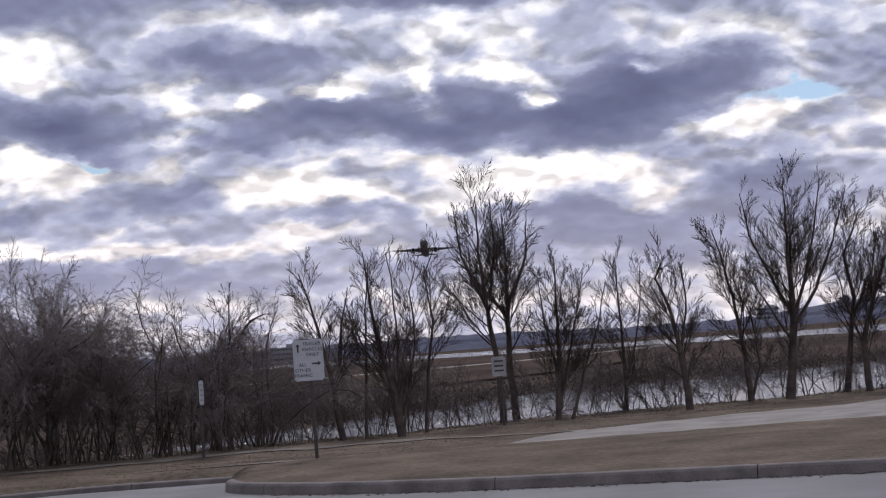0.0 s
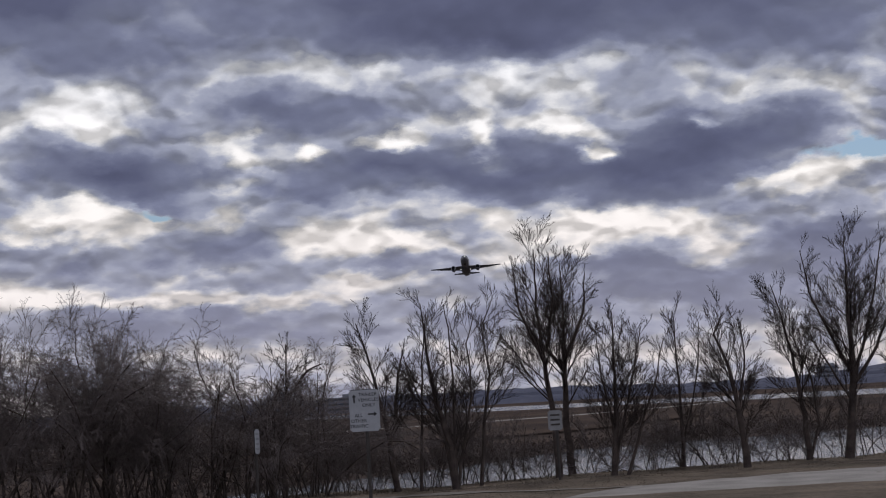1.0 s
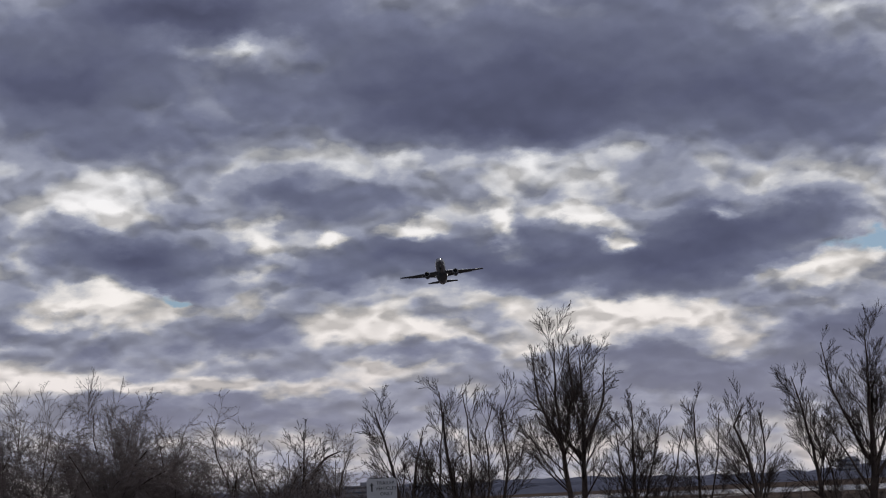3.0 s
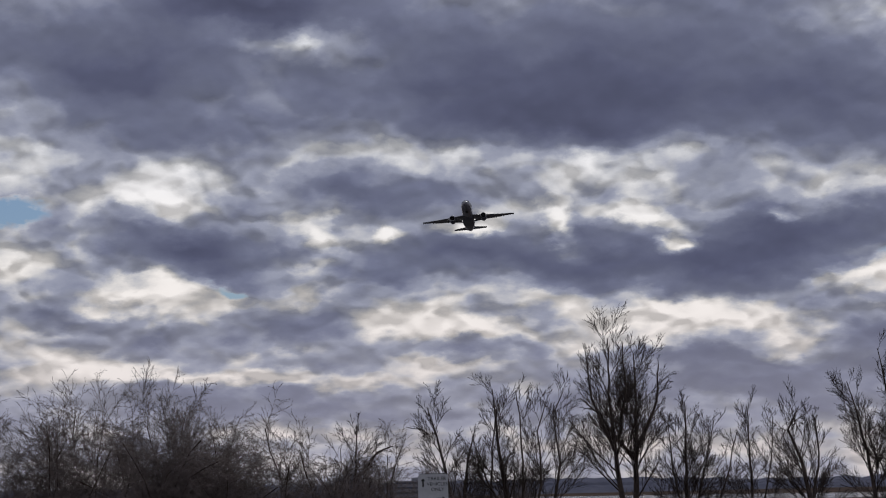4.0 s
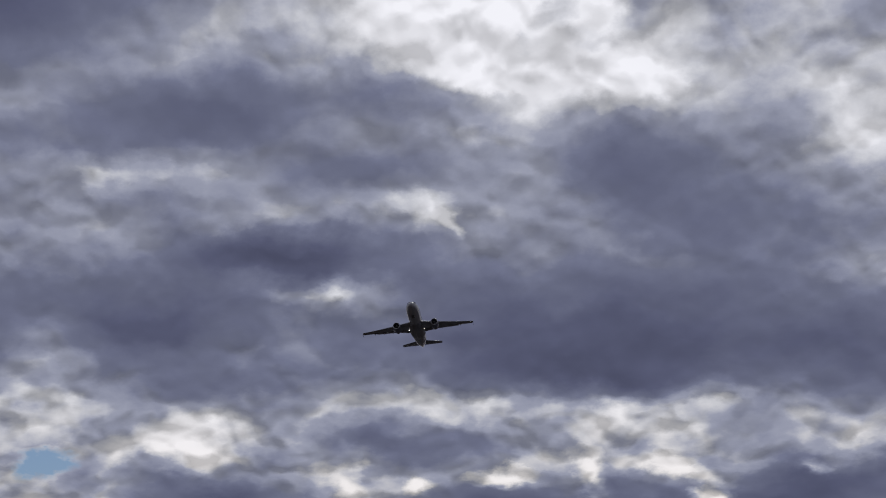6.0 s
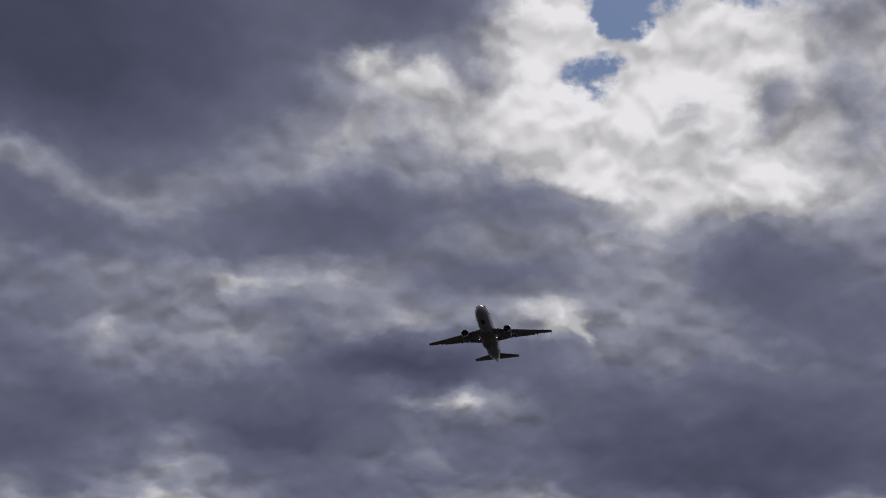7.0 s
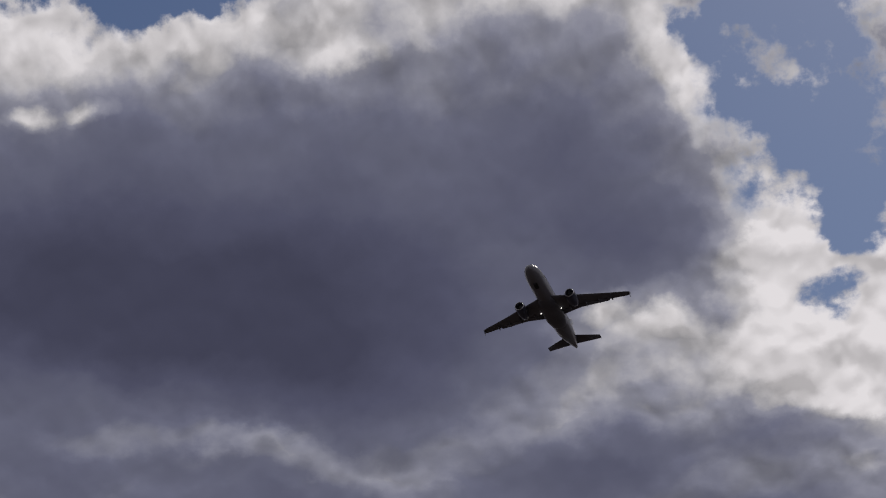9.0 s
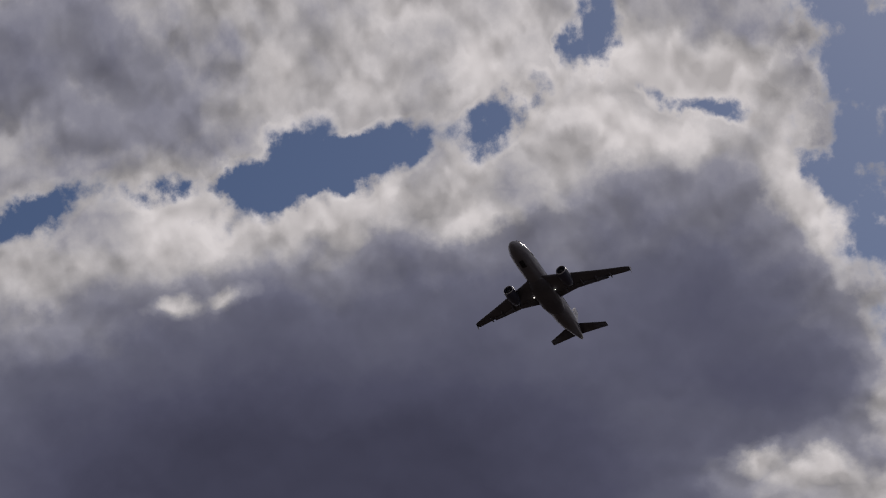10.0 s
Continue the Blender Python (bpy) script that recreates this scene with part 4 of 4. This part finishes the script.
def airliner():
    ob = thing("airliner", "white twin-engine jet airliner, shade darkened into its skin, climbing with gear retracted", "airplane", at=pose(-9, 925, 53, 0, 0, 180))
    fus = part("fuselage", fuselage_mesh(), ob, "white rounded fuselage with shade in its colour")
    # belly fairing
    fair = []
    for y, rx, rz in ((6.2, 0.3, 0.2), (5.0, 1.6, 0.75), (2.5, 2.15, 1.0), (-2.5, 2.2, 1.05), (-5.0, 1.7, 0.8), (-6.6, 0.3, 0.2)):
        fair.append(ring(y, rx, rz, -1.45, 20))
    part("belly_fairing", rings_mesh("belly_fairing", fair, M_WING), fus, "grey belly fairing")
    part("nose_gear_bay", box_mesh("nose_gear_bay", (0.9, 2.0, 0.16), M_DARK, (0, 10.9, -2.03), 0.05), fus, "dark nose gear bay")
    shield = box_mesh("cockpit_window", (0.62, 0.06, 0.42), M_DARK, (0, 0, 0), 0.02)
    for x, y, z, rz, rx in ((0.40, 14.55, 0.83, -15, -48), (-0.40, 14.55, 0.83, 15, -48), (1.03, 14.05, 0.78, -52, -30), (-1.03, 14.05, 0.78, 52, -30)):
        part("cockpit_window", shield, fus, "dark cockpit window").matrix_basis = pose(x, y, z, rx, 0, rz)
    port = box_mesh("cabin_window", (0.05, 0.26, 0.36), M_DARK, (0, 0, 0), 0.02)
    for k in range(34):
        for s in (1, -1):
            part("cabin_window", port, fus).matrix_basis = pose(s * 1.935, 10.6 - k * 0.53, 0.42)
    # wings: swept, kinked, with dihedral
    secs = [wing_section(0.8, 6.2, 7.2, -1.25, 0.14), wing_section(1.95, 5.3, 6.1, -1.2, 0.14), wing_section(6.4, 3.05, 3.85, -0.72, 0.12), wing_section(12.0, 0.15, 2.55, -0.05, 0.11), wing_section(16.4, -2.1, 1.62, 0.62, 0.10), wing_section(17.0, -2.55, 1.15, 0.74, 0.09)]
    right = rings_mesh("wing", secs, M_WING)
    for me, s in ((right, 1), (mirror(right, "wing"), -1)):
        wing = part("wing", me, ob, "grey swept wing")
        for x, y, z, l in ((4.1, -0.55, -1.15, 2.2), (7.6, -0.85, -0.78, 2.3), (10.4, -1.6, -0.42, 2.0), (13.2, -2.35, -0.05, 1.6)):
            rr = [ring(y + l * a, 0.02 + 0.17 * b, 0.02 + 0.24 * b, z, 10) for a, b in ((0.55, 0), (0.35, 0.8), (0, 1), (-0.35, 0.6), (-0.5, 0))]
            part("flap_fairing", rings_mesh("flap_fairing", [[(s * x + p[0], p[1], p[2]) for p in r] for r in rr], M_WING), wing)
        flap = [wing_section(2.2, -0.40, 1.5, -1.30, 0.10), wing_section(6.3, -0.40, 1.25, -0.83, 0.10), wing_section(12.6, -2.0, 0.9, -0.07, 0.10)]
        fm = rings_mesh("flap", [[(s * p[0], p[1], p[2]) for p in f] for f in flap], M_WING)
        part("flap", fm, wing, "slightly lowered trailing flap")
        fence = rings_mesh("wingtip_fence", [[(s * 17.03 + o, y, z) for y, z in ((-2.6, 0.75), (-3.7, 1.55), (-4.0, 1.5), (-3.75, 0.72), (-3.95, 0.15), (-3.6, 0.15))] for o in (-0.03, 0.03)], M_WING, True, False)
        part("wingtip_fence", fence, wing)
        lamp = bmesh.new()
        bmesh.ops.create_uvsphere(lamp, u_segments=10, v_segments=6, radius=0.11)
        part("landing_light", bm_mesh("landing_light", lamp, M_LAMP, True), wing, "bright landing light").matrix_basis = pose(s * 2.35, 0.9, -1.66)
        # engine
        eng = part("engine", rings_mesh("engine", [[(s * 5.75 + p[0], p[1], p[2]) for p in ring(y, r, r, -1.95, 24)] for y, r in ((5.2, 0.86), (5.72, 0.92), (5.84, 1.0), (5.72, 1.07), (4.9, 1.17), (3.4, 1.15), (2.0, 0.92), (1.35, 0.72), (1.3, 0.55))], M_NACELLE, False), ob, "dark engine nacelle")
        part("fan", rings_mesh("fan", [[(s * 5.75 + p[0], p[1], p[2]) for p in ring(y, r, r, -1.95, 24)] for y, r in ((5.25, 0.90), (5.2, 0.25), (5.55, 0.04))], M_DARK, True), eng, "dark engine fan")
        lip = rings_mesh("inlet_lip", [[(s * 5.75 + p[0], p[1], p[2]) for p in ring(y, r, r, -1.95, 24)] for y, r in ((5.70, 0.915), (5.80, 0.95), (5.86, 1.0), (5.80, 1.05), (5.66, 1.08))], M_METAL, False)
        part("inlet_lip", lip, eng, "bare metal inlet lip")
        part("exhaust", rings_mesh("exhaust", [[(s * 5.75 + p[0], p[1], p[2]) for p in ring(y, r, r, -1.95, 18)] for y, r in ((1.9, 0.55), (0.9, 0.45), (0.2, 0.08))], M_DARK), eng, "dark exhaust cone")
        py = [[(s * 5.75 + o * w, y, z) for y, z in ((4.6, -0.85), (3.0, -0.45), (0.6, -0.75), (1.2, -1.35))] for o, w in ((-1, 0.16), (1, 0.16))]
        part("pylon", rings_mesh("pylon", py, M_WING, True, False), eng)
    # tail
    tail = rings_mesh("tailplane", [wing_section(0.4, -12.4, 3.7, 0.85, 0.10), wing_section(6.2, -15.7, 1.45, 1.42, 0.09)], M_WING)
    part("tailplane", tail, ob, "grey tailplane")
    part("tailplane", mirror(tail, "tailplane"), ob, "grey tailplane")
    fin = [[(p[2] * 1.0, p[1], p[0]) for p in wing_section(z, lead, ch, 0, 0.10)] for z, lead, ch in ((1.5, -9.6, 5.8), (2.4, -10.8, 4.9), (7.6, -14.9, 2.05))]
    part("fin", rings_mesh("fin", fin, M_SKIN), ob, "tall pale tail fin with shade in its colour")
    return ob


PLANE = airliner()


def flight(x, y, z, heading, pitch, roll):
    """A pose in the air: the nose's heading, degrees up, right wing down."""
    h, p, r = radians(heading), radians(pitch), radians(roll)
    f = Vector((math.sin(h) * math.cos(p), math.cos(h) * math.cos(p), math.sin(p)))
    rt = Vector((math.cos(h), -math.sin(h), 0))
    u = rt.cross(f)
    a, b = rt * math.cos(r) - u * math.sin(r), u * math.cos(r) + rt * math.sin(r)
    m = Matrix((a, f, b)).transposed().to_4x4()
    return Matrix.Translation((x, y, z)) @ m


def motions():
    walk(PLANE, [
        (0, flight(-9.4, 925.8, 53.2, 182.0, 13.1, -0.7)),
        (0.5, flight(-12.6, 891.9, 59.9, 181.4, 12.8, 0.5)),
        (1, flight(-15.8, 858.1, 66.4, 180.9, 12.5, 1.6)),
        (1.5, flight(-19.1, 824.3, 72.7, 180.6, 12.2, 2.5)),
        (2, flight(-22.5, 790.7, 78.9, 180.3, 12.0, 3.2)),
        (2.5, flight(-25.9, 757.2, 85.0, 180.1, 11.9, 3.7)),
        (3, flight(-29.5, 723.9, 91.0, 180.0, 11.8, 4.2)),
        (3.5, flight(-33.2, 690.8, 96.9, 180.0, 11.8, 4.5)),
        (4, flight(-37.0, 658.0, 102.9, 180.1, 11.8, 4.7)),
        (4.5, flight(-40.9, 625.4, 108.9, 180.2, 11.8, 4.8)),
        (5, flight(-45.0, 593.0, 115.0, 180.3, 11.9, 4.8)),
        (5.5, flight(-49.2, 561.0, 121.3, 180.5, 12.0, 4.7)),
        (6, flight(-53.6, 529.3, 127.6, 180.7, 12.0, 4.6)),
        (6.5, flight(-58.2, 497.9, 134.2, 181.0, 12.1, 4.4)),
        (7, flight(-63.0, 466.9, 141.0, 181.2, 12.2, 4.2)),
        (7.5, flight(-68.0, 436.4, 148.1, 181.5, 12.2, 4.0)),
        (8, flight(-73.3, 406.2, 155.5, 181.7, 12.2, 3.8)),
        (8.5, flight(-78.7, 376.5, 163.3, 181.9, 12.2, 3.6)),
        (9, flight(-84.5, 347.3, 171.4, 182.1, 12.1, 3.4)),
        (9.5, flight(-90.5, 318.6, 180.0, 182.3, 12.0, 3.3)),
        (10, flight(-96.8, 290.5, 189.0, 182.4, 11.9, 3.1)),
    ])


motions()
